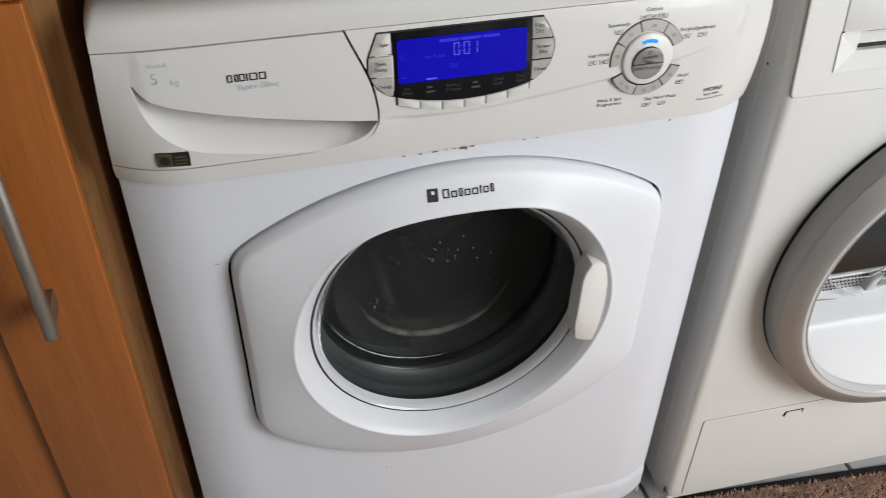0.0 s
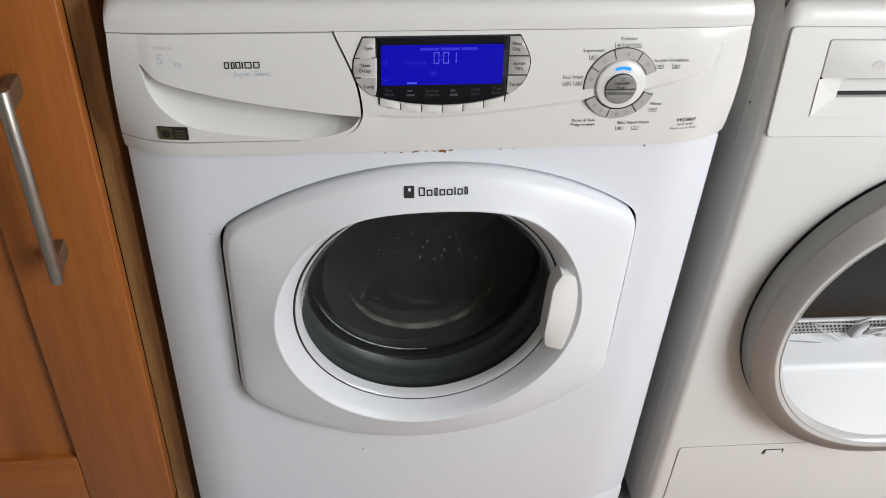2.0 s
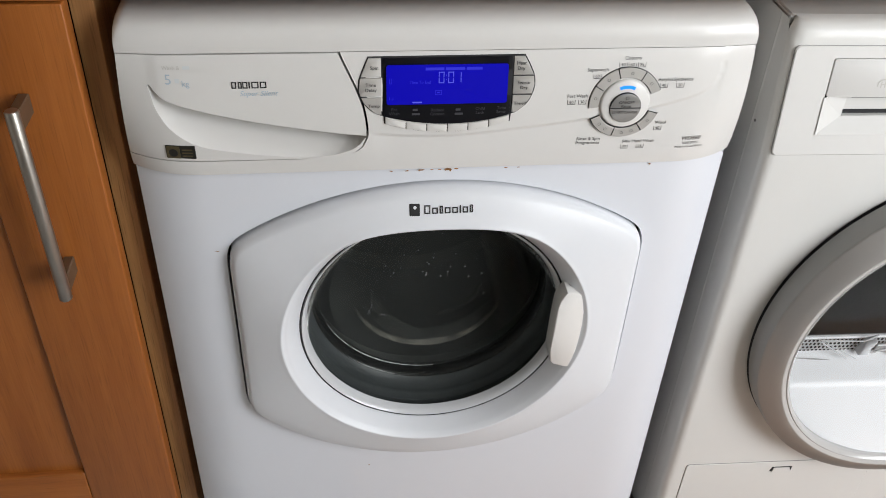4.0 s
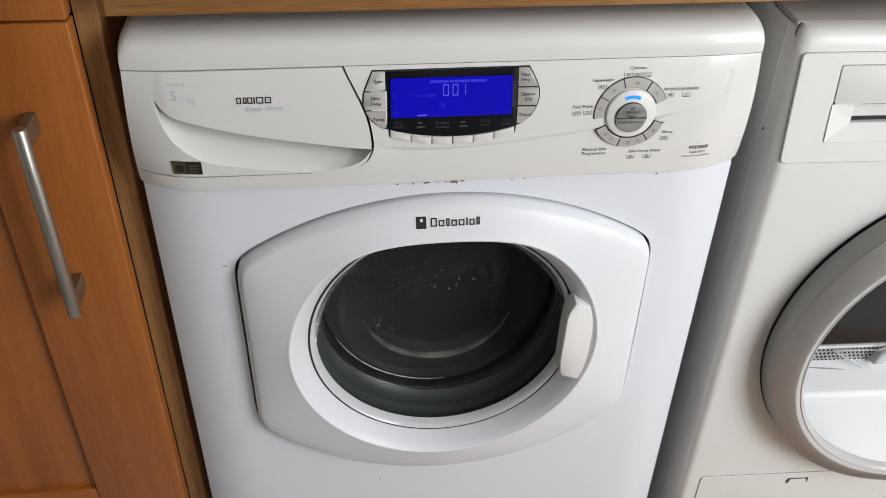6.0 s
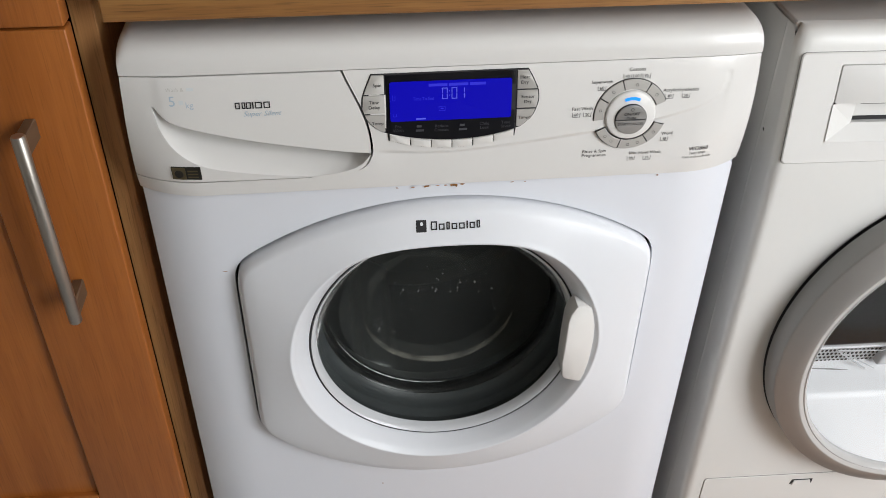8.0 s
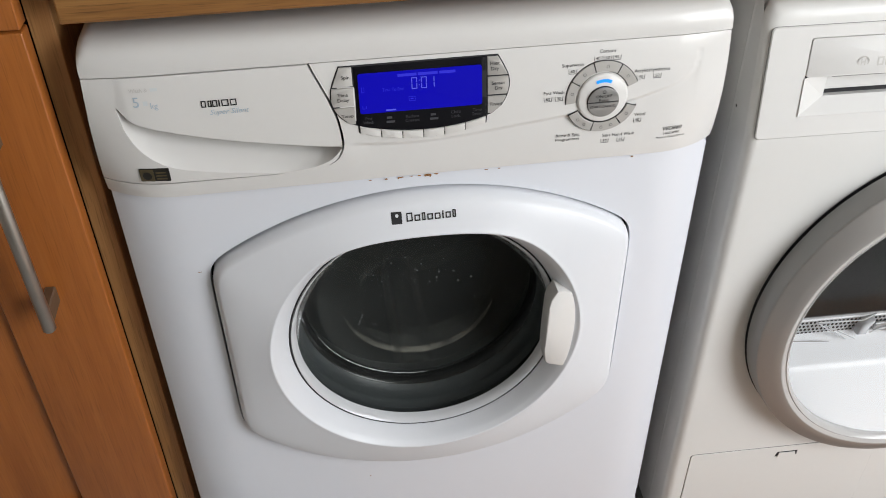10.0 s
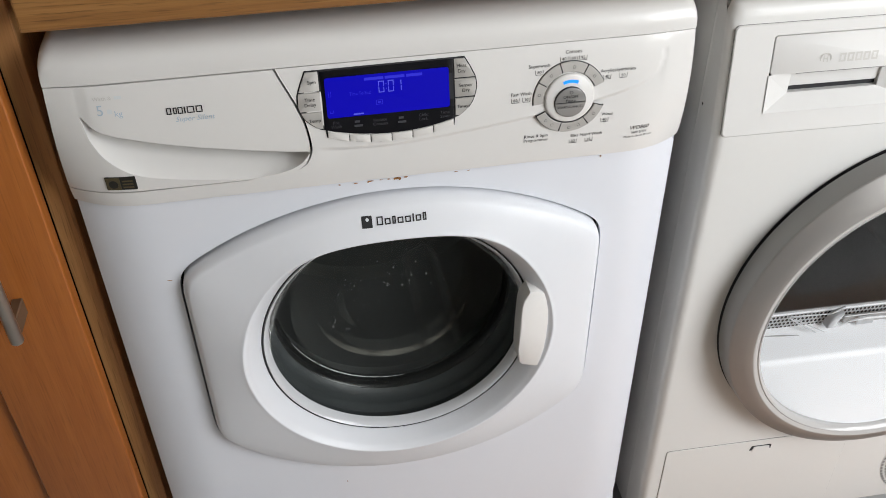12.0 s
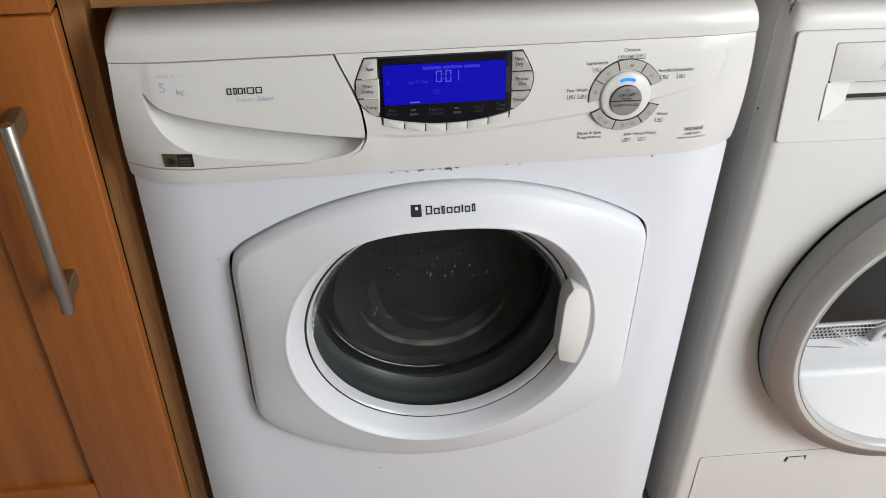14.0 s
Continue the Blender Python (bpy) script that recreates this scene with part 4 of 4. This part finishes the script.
# ---------------------------------------------------------------- the tumble dryer
def tumble_dryer():
    td = thing("tumble_dryer", "off-white tumble dryer with a silver ringed glass door", "tumble dryer", pose(0.316, -0.006, 0, 0, 0, -2.0))
    W, H, cx, cz = 0.598, 0.834, 0.298, 0.450
    R, XL = 0.0105, 0.0120

    def lean(z):
        """The upper front leans back."""
        return 0.125 * max(0.0, z - 0.695)

    def leaned(bm):
        for v in bm.verts:
            v.co.y += lean(v.co.z)
        return bm

    def yfr(x, z):
        e = max(0.0, XL + R - x, x - (W - R)) / R
        t = max(0.0, z - (H - 0.014)) / 0.014
        return lean(z) + R * (1 - math.sqrt(max(0.0, 1 - min(e, 1) ** 2))) + 0.016 * (1 - math.sqrt(max(0, 1 - min(t, 1) ** 2)))
    # front with the door opening
    n = 240
    rows = []
    z0 = 0.040
    for k in range(30):
        f = 1 - (1 - k / 29) ** 1.6
        row = []
        for i in range(n):
            a = 2 * math.pi * i / n
            c, s = math.cos(a), math.sin(a)
            lim = min((W - cx) / c if c > 1e-6 else 9, (XL - cx) / c if c < -1e-6 else 9, (H - cz) / s if s > 1e-6 else 9, (z0 - cz) / s if s < -1e-6 else 9)
            r = 0.205 + (lim - 0.205) * f
            x, z = cx + r * c, cz + r * s
            row.append((x, yfr(x, z), z))
        rows.append(row)
    bm = grid(rows, True)
    gone = [f for f in bm.faces if any(0.053 < v.co.x < 0.230 and 0.717 < v.co.z < 0.768 for v in f.verts)]
    bmesh.ops.delete(bm, geom=gone, context="FACES")
    part("front_panel", bm, M_DRYER, td, "off-white enamelled front panel", smooth=50)
    # sides with a pressed line, top, back
    for xs, s in ((XL, 1), (W, -1)):
        rows = []
        for y, dx in ((R, 0), (0.020, 0), (0.043, 0), (0.0456, 0), (0.0468, -0.0006), (0.0480, 0), (0.0506, 0), (0.10, 0), (0.60, 0)):
            rows.append([(xs + s * dx, max(y, yfr(xs, z)), z) for z in (0.03, 0.3, 0.6, 0.695, H - 0.014, H - 0.009, H - 0.006, H - 0.003)])
        part("side_panel", grid(rows), M_DRYER, td, smooth=50)
    part("top_panel", box(XL + 0.002, W - 0.002, 0.034, 0.60, H - 0.012, H - 0.0004, 0.003, 2), M_DRYER, td)
    part("back_panel", box(XL + 0.003, W - 0.004, 0.597, 0.60, 0.03, H - 0.014), M_DRYER, td)
    part("base", box(XL + 0.006, W - 0.010, 0.03, 0.59, 0.022, 0.060, 0.004, 1), M_SEAM, td)
    part("base_lip", box(XL + 0.002, W - 0.004, 0.0015, 0.03, 0.031, 0.0415, 0.003, 2), M_DRYER, td)
    for x in (0.05, W - 0.05):
        for y in (0.07, 0.53):
            part("foot", lathe_z(0.02, 0, 0.024, x, y), M_RUBBERB, td)
    part("screw", lathe([(0.0018, 0), (0.0001, 0)], 8), M_SEAM, td).matrix_local = pose(XL - 0.0004, 0.040, 0.716, 0, 0, 90)

    # fascia
    flat = lambda x, z: 0.0
    dx0, dx1 = 0.0592, 0.222

    def frame_plate(outer, inner, y0, y1, ease):
        """A flat plate with the outline outer and the opening inner."""
        def loop(p, y):
            return [(x, y, z) for x, z in p]
        ocx, ocz = sum(p[0] for p in outer) / len(outer), sum(p[1] for p in outer) / len(outer)
        small = [(x - math.copysign(ease, x - ocx), z - math.copysign(ease, z - ocz)) for x, z in outer]
        return leaned(grid([loop(outer, y0), loop(outer, y1 + ease), loop(small, y1), loop(inner, y1), loop(inner, y0)], True))
    opening = rounded(dx0 - 0.0008, dx1 + 0.0008, 0.7215, 0.7998, 0.003)
    part("fascia_joint", frame_plate(rounded(0.0174, W - 0.0207, 0.6978, 0.8118, 0.0053), opening, 0.001, -0.0004, 0.0001), M_SILVERD, td)
    part("fascia", frame_plate(rounded(0.0179, W - 0.0211, 0.6983, 0.8113, 0.005), opening, 0.004, -0.0016, 0.0008), M_DRYERP, td, "off-white plastic fascia", smooth=30)
    drw = part("water_drawer", slab(rounded(dx0, dx1, 0.7608, 0.7990, 0.0025), lambda x, z: lean(z), 0.0026, 0.012, 0.0008), M_DRYERP, td, "off-white pull-out water drawer", smooth=30)
    part("drawer_back", box(dx0 - 0.004, dx1 + 0.004, 0.0385, 0.0405, 0.712, 0.806), M_SEAM, drw)
    # hollow grip under the drawer: sloped surround, back wall and a slot with painted shade
    xi0, xi1 = dx0 + 0.0275, 0.1835
    o = [(dx0 - 0.0014, 0.0005, 0.7212), (dx1 + 0.0014, 0.0005, 0.7212), (dx1 + 0.0014, 0.0055, 0.7602), (dx0 - 0.0014, 0.0055, 0.7602)]
    i_ = [(xi0, 0.0145, 0.7352), (xi1, 0.0145, 0.7352), (xi1, 0.0145, 0.7604), (xi0, 0.0145, 0.7604)]
    d_ = [(x, 0.031, z) for x, y, z in i_]
    bm = bmesh.new()
    loops = [[bm.verts.new(p) for p in q] for q in (o, i_, d_)]
    for la, lb in zip(loops, loops[1:]):
        for k in (0, 1, 3):
            bm.faces.new((la[k], la[(k + 1) % 4], lb[(k + 1) % 4], lb[k]))
    part("grip_surround", bm, M_DRYERP, drw, "off-white sloped grip hollow")
    part("grip_back", box(xi0 - 0.001, xi1 + 0.001, 0.0175, 0.0195, 0.7408, 0.7585, 0.0006, 1), M_DRYERP, drw)
    # dark strip added for the shadow line under the drawer's lower edge
    part("drawer_shade_strip", box(xi0 + 0.0005, xi1 + 0.001, 0.0075, 0.0165, 0.7592, 0.7606), M_SILVERD, drw)
    # near-black sheet behind the slot, its deep shade as colour
    part("slot_shade", box(xi0 - 0.001, xi1 + 0.001, 0.0200, 0.0220, 0.7340, 0.7620), M_SEAM, drw)
    # maker's emblem and plain frames
    yq = lambda x, z: lean(z) - 0.0026
    part("emblem", lathe([(0.0050, lean(0.7735) - 0.0029), (0.0060, lean(0.7735) - 0.0029)], 24, 0.1145, 0.7735), M_INKP, drw)
    marks("brand_mark", [(0.1121, 0.1131, 0.7702, 0.7768), (0.1159, 0.1169, 0.7702, 0.7768), (0.1131, 0.1159, 0.7730, 0.7740)], yq, M_INKP, drw, 0.0002)
    for k in range(5):
        hollow_mark("brand_mark", 0.1290 + 0.0084 * k, 0.1290 + 0.0084 * k + 0.0066, 0.7690, 0.7778, 0.0018, yq, M_INKP, drw, 0.0002)

    # service flap with catch and the vent
    part("flap_joint", slab(rounded(0.0350, 0.3020, 0.0432, 0.2062, 0.005), flat, 0.0004, 0.001), M_SILVERD, td)
    flap = part("service_flap", slab(rounded(0.0356, 0.3014, 0.0438, 0.2056, 0.0045), flat, 0.0013, 0.001, 0.0006), M_DRYER, td, "off-white flap at the foot of the dryer")
    part("flap_catch", slab([(0.1560, 0.1868), (0.1870, 0.1868), (0.1870, 0.1955), (0.1585, 0.1955)], flat, 0.0016, 0.001), M_SEAM, flap)
    part("catch_lip", slab([(0.1592, 0.1850), (0.1862, 0.1850), (0.1838, 0.1940), (0.1612, 0.1940)], flat, 0.0026, 0.001, 0.0006), M_DRYERP, flap, "small moulded catch")
    bm = bmesh.new()
    vx, vz = 0.456, 0.118
    for q in range(1, 13):
        r = 0.0065 * q
        k = max(6, int(2 * math.pi * r / 0.0072))
        for j in range(k):
            a = 2 * math.pi * (j + 0.5 * (q % 2)) / k
            c, s = math.cos(a), math.sin(a)
            vs = [bm.verts.new((vx + (r + u) * c - v * s, -0.0009, vz + (r + u) * s + v * c)) for u, v in ((-0.0017, -0.0024), (0.0017, -0.0024), (0.0017, 0.0024), (-0.0017, 0.0024))]
            bm.faces.new(vs)
    part("vent_grille", bm, M_SILVERD, td, "round grille of small slots")

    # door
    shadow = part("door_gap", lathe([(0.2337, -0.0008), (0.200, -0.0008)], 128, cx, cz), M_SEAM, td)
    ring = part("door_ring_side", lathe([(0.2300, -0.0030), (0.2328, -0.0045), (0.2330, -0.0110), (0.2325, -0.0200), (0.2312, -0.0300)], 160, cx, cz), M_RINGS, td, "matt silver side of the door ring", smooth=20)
    # the opening sits a little low and to the hinge side of the ring
    ox, oz = -0.0055, -0.0045

    def eccentric(profile, n=160):
        rows = []
        for rad, y, f in profile:
            rows.append([(cx + ox * f + rad * math.cos(2 * math.pi * i / n), y, cz + oz * f + rad * math.sin(2 * math.pi * i / n)) for i in range(n)])
        return grid(rows, True)
    part("door_ring", eccentric([(0.2312, -0.0300, 0), (0.2302, -0.0314, 0), (0.2230, -0.0352, 0.2), (0.2130, -0.0398, 0.6), (0.2030, -0.0428, 1), (0.2010, -0.0431, 1)]), M_RING, td, "warm silver face of the door ring", smooth=20)
    part("glass_bezel", eccentric([(0.2010, -0.0431, 1), (0.2002, -0.0436, 1), (0.1988, -0.0432, 1), (0.1945, -0.0415, 1), (0.1933, -0.0425, 1), (0.1920, -0.0418, 1), (0.1898, -0.0385, 1), (0.1886, -0.0370, 1), (0.1882, -0.030, 1)]), M_BEZEL, td, "pale bezel round the glass", smooth=50)
    glass = part("door_glass", lathe([(0.1886, -0.0345), (0.14, -0.0395), (0.08, -0.0425), (0.0005, -0.0435)], 96, cx + ox, cz + oz), M_DRYG, td, "clear convex door glass", smooth=60)
    glass.visible_shadow = False

    # behind the glass: white moulding, lint filter, drum
    def span(z, r=0.197):
        return math.sqrt(max(1e-6, r * r - (z - cz - oz) ** 2))
    rows = []
    for y, z in ((-0.0335, 0.2555), (-0.032, 0.262), (-0.027, 0.290), (-0.016, 0.320), (-0.004, 0.352), (-0.001, 0.3575), (0.003, 0.3608), (0.012, 0.3650), (0.030, 0.376), (0.040, 0.381)):
        w = span(z)
        rows.append([(cx + ox + w * t, y, z) for t in np.linspace(-1, 1, 41)])
    part("inner_moulding", grid(rows), M_INNER, td, "white moulding inside the dryer door", smooth=35)
    flt = part("lint_filter", box(cx - 0.176, cx + 0.176, 0.038, 0.046, 0.376, 0.4015, 0.002, 1), M_FILTER, td, "grey perforated lint filter")
    bm = bmesh.new()
    for i in range(62):
        for j in range(4):
            x, z = cx - 0.166 + i * 0.0054 + (0.0027 if j % 2 else 0), 0.3802 + j * 0.0056
            vs = [bm.verts.new((x + 0.0019 * math.cos(q * math.pi / 3), 0.0374, z + 0.0021 * math.sin(q * math.pi / 3))) for q in range(6)]
            bm.faces.new(vs)
    part("filter_hole", bm, M_SEAM, flt)
    part("filter_rim", box(cx - 0.178, cx + 0.178, 0.0350, 0.0400, 0.4018, 0.4048, 0.001, 2), M_INNER, flt)
    # clear plastic filter clip: a raised knob with two thin arms, and the pull loop beside it
    for a, b, rad in (((0.1770, 0.030, 0.4040), (0.2330, 0.028, 0.4030), 0.0011), ((0.1775, 0.029, 0.4025), (0.2150, 0.022, 0.3790), 0.0012), ((0.1840, 0.028, 0.4010), (0.2260, 0.020, 0.3800), 0.0008), ((0.2330, 0.028, 0.4030), (0.2480, 0.026, 0.4150), 0.0018)):
        part("filter_clip", tube([a, tuple((p + q) / 2 for p, q in zip(a, b)), b], [rad * 0.6, rad, rad * 0.6], 8), M_RIMGLASS, flt, "clear plastic clip", smooth=60)
    part("filter_grip", slab([(0.2300, 0.3825), (0.2420, 0.3825), (0.2440, 0.3920), (0.2490, 0.4060), (0.2420, 0.4040), (0.2340, 0.3990)], lambda x, z: 0.026, 0.004, 0.012, 0.003), M_RIMGLASS, flt, "clear plastic grip", smooth=60)
    part("filter_loop", tube([(0.2480, 0.026, 0.3830), (0.2580, 0.022, 0.3930), (0.2800, 0.021, 0.3960), (0.3160, 0.021, 0.3945), (0.3320, 0.022, 0.3830)], 0.0016, 8), M_INNER, flt, smooth=60)
    part("loop_window", box(0.2560, 0.3240, 0.030, 0.034, 0.3800, 0.3930, 0.001, 1), M_DDRUM, flt)
    part("loop_tab", box(0.2720, 0.2960, 0.0265, 0.029, 0.3790, 0.3925, 0.001, 1), M_FILTER, flt)
    part("door_drum", lathe([(0.200, -0.0005), (0.205, 0.10), (0.26, 0.11), (0.28, 0.13), (0.28, 0.50), (0.0005, 0.52)], 96, cx, cz), M_DDRUM, td, "dark steel dryer drum", smooth=40)
    bm = box(-0.02, 0.02, 0.14, 0.48, -0.28, -0.21, 0.015, 3)
    bmesh.ops.rotate(bm, cent=(0, 0, 0), matrix=Matrix.Rotation(radians(-55), 3, "Y"), verts=bm.verts)
    bmesh.ops.translate(bm, vec=(cx, 0, cz), verts=bm.verts)
    part("drum_lifter", bm, M_DDRUM, td, smooth=40)
    part("moulding_line", tube([(0.1500, 0.0285, 0.3762), (0.1750, 0.0265, 0.3752), (0.1960, 0.0250, 0.3742)], [0.0004, 0.0009, 0.0003], 6), M_SILVERD, td)
    return td


# ---------------------------------------------------------------- the tall cabinet, end panel and worktop
def panelled_door(name, x0, x1, z0, z1, parent, label):
    """A framed door: two stiles, two rails with a sunk panel."""
    y, th, st = 0.015, 0.020, 0.104
    d = part(name, box(x0 + st - 0.008, x1 - st + 0.008, y + 0.0085, y + th, z0 + 0.06, z1 - 0.06), M_CHERRY, parent, label)
    for a, b in ((x0, x0 + st), (x1 - st, x1)):
        part("stile", box(a, b, y, y + th, z0, z1, 0.0018, 3), M_CHERRY, d, smooth=40)
    for a, b in ((z0, z0 + st), (z1 - st, z1)):
        part("rail", box(x0 + st + 0.0004, x1 - st - 0.0004, y + 0.0006, y + th, a, b, 0.0025, 3), M_CHERRYX, d, smooth=40)
    return d


def larder_cabinet():
    cab = thing("larder_cabinet", "tall cherry-coloured wooden kitchen cabinet with framed doors", "cabinet", pose(0, 0, 0))
    x0, x1 = -0.930, -0.3335
    part("carcass", box(x0, x1 - 0.002, 0.060, 0.60, 0.10, 2.10), M_SEAM, cab)
    part("plinth", box(x0, x1 - 0.002, 0.08, 0.098, 0.0, 0.098, 0.001, 1), M_CHERRYX, cab)
    low = panelled_door("lower_door", x0 + 0.002, x1 + 0.004, 0.139, 0.8545, cab, "closed framed wooden door with a bar handle")
    panelled_door("upper_door", x0 + 0.002, x1 + 0.004, 0.8568, 2.095, cab, "closed framed wooden upper door")
    hx, hy = -0.380, -0.022
    h = part("bar_handle", tube([(hx, hy, 0.5615), (hx, hy, 0.563), (hx, hy, 0.7735), (hx, hy, 0.775)], [0.0055, 0.0065, 0.0065, 0.0055], 20), M_STEEL, low, "brushed steel bar handle", smooth=50)
    for z in (0.762, 0.577):
        part("handle_post", box(hx - 0.0050, hx + 0.0050, hy + 0.003, 0.0155, z - 0.010, z + 0.010, 0.001, 1), M_BRONZE, h)
    return cab


def end_panel():
    p = thing("end_panel", "oak-grained end panel beside the washing machine", "panel")
    part("board", box(-0.3325, -0.3115, 0.0470, 0.62, 0.0, 2.10, 0.0008, 1), M_OAK, p)
    part("edge_lipping", box(-0.3323, -0.3117, 0.0458, 0.0470, 0.0, 2.10, 0.0004, 1), M_OAK, p, "thin oak edge strip")


def worktop():
    w = thing("worktop", "oak-grained kitchen worktop over the appliances", "worktop")
    part("board", box(-0.2945, 2.3, 0.0062, 0.635, 0.8630, 0.9030, 0.002, 2), M_OAKX, w, smooth=40)
    part("front_edge", box(-0.2943, 2.2998, 0.0050, 0.0062, 0.8634, 0.9026, 0.0005, 1), M_OAKX, w, "oak edge strip along the front")
    part("end_edge", box(-0.2953, -0.2945, 0.0064, 0.634, 0.8634, 0.9026, 0.0003, 1), M_OAK, w, "oak edge strip at the cut end")


def rug():
    """A shaggy rug with a black rubber edge lying in front of the appliances."""
    r = thing("rug", "beige brown shaggy rug with a black rubber backing", "rug", pose(0.36, 0.014, 0.0005, 0, 0, -5.0))
    part("backing", box(-0.45, 1.05, -0.70, 0.0, 0.0, 0.004, 0.001, 1), M_RUBBERB, r, "black rubber backing")
    rng = random.Random(21)
    verts, faces = [], []
    for i in range(24000):
        u = rng.random() ** 1.8
        x = rng.uniform(-0.02, 0.75)
        y = -0.016 - 0.015 * max(0.0, x - 0.10) - 0.11 * u + 0.004 * (rng.random() - 0.5)
        a, h, w = rng.uniform(0, 6.28), rng.uniform(0.006, 0.011), 0.0008
        dx, dy = rng.gauss(0, 0.0035), rng.gauss(0, 0.0035)
        k = len(verts)
        c, s = math.cos(a) * w, math.sin(a) * w
        verts += [(x - c, y - s, 0.004), (x + c, y + s, 0.004), (x + dx * 0.5 + c * 0.8, y + dy * 0.5 + s * 0.8, 0.004 + h * 0.6), (x + dx * 0.5 - c * 0.8, y + dy * 0.5 - s * 0.8, 0.004 + h * 0.6), (x + dx, y + dy, 0.004 + h)]
        faces += [(k, k + 1, k + 2, k + 3), (k + 3, k + 2, k + 4)]
    me = bpy.data.meshes.new("shag")
    me.from_pydata(verts, [], faces)
    me.materials.append(M_RUG)
    ob = new("shag", me)
    ob.parent = r
    tagged(ob, "beige brown shaggy pile", kind="stuff")
    part("woven_base", box(-0.445, 1.045, -0.695, -0.070, 0.004, 0.010, 0.002, 2), M_RUG, r)


room()
washer, washer_drum, swirls = washing_machine()
tumble_dryer()
larder_cabinet()
end_panel()
worktop()
rug()


def motions():
    """The drum turns steadily; the soapy water swings round with it; loose drops run over the glass."""
    walk(washer_drum, [(t, pose(DCX, 0, DCZ, 0, 72 * t / 0.25, 0)) for t in np.arange(0, 14.01, 0.25)])
    for k, s in enumerate(swirls):
        rate = (150, 110, 190)[k]
        walk(s, [(t, pose(DCX, 0, DCZ, 0, rate * t + 60 * k, 0)) for t in np.arange(0, 14.01, 0.4)] + [(14.0, pose(DCX, 0, DCZ, 0, rate * 14 + 60 * k, 0))] if 14.0 % 0.4 > 0.01 else [(t, pose(DCX, 0, DCZ, 0, rate * t + 60 * k, 0)) for t in np.arange(0, 14.01, 0.4)])
    rng = random.Random(8)
    for k in range(14):
        bm = bmesh.new()
        bmesh.ops.create_icosphere(bm, subdivisions=1, radius=0.0005)
        bmesh.ops.scale(bm, vec=(1, 0.5, 1.2), verts=bm.verts)
        d = part("water_drop", bm, M_DROP, washer, smooth=60)
        rows, t = [], 0.0
        x, z = rng.uniform(-0.07, 0.07), rng.uniform(0.48, 0.55)
        while t < 14.0:
            rows.append((t, pose(x, 0.0660 - 0.3 * max(0, math.hypot(x, z - DCZ) - 0.05) ** 2 * 3, z)))
            t += rng.choice((0.3, 0.5, 0.8))
            x, z = x + rng.gauss(0, 0.004), z - rng.uniform(0, 0.012)
            if z < 0.425 or abs(x) > 0.075:
                x, z = rng.uniform(-0.06, 0.06), rng.uniform(0.50, 0.55)
        rows.append((14.0, pose(x, 0.066, z)))
        walk(d, rows)


motions()
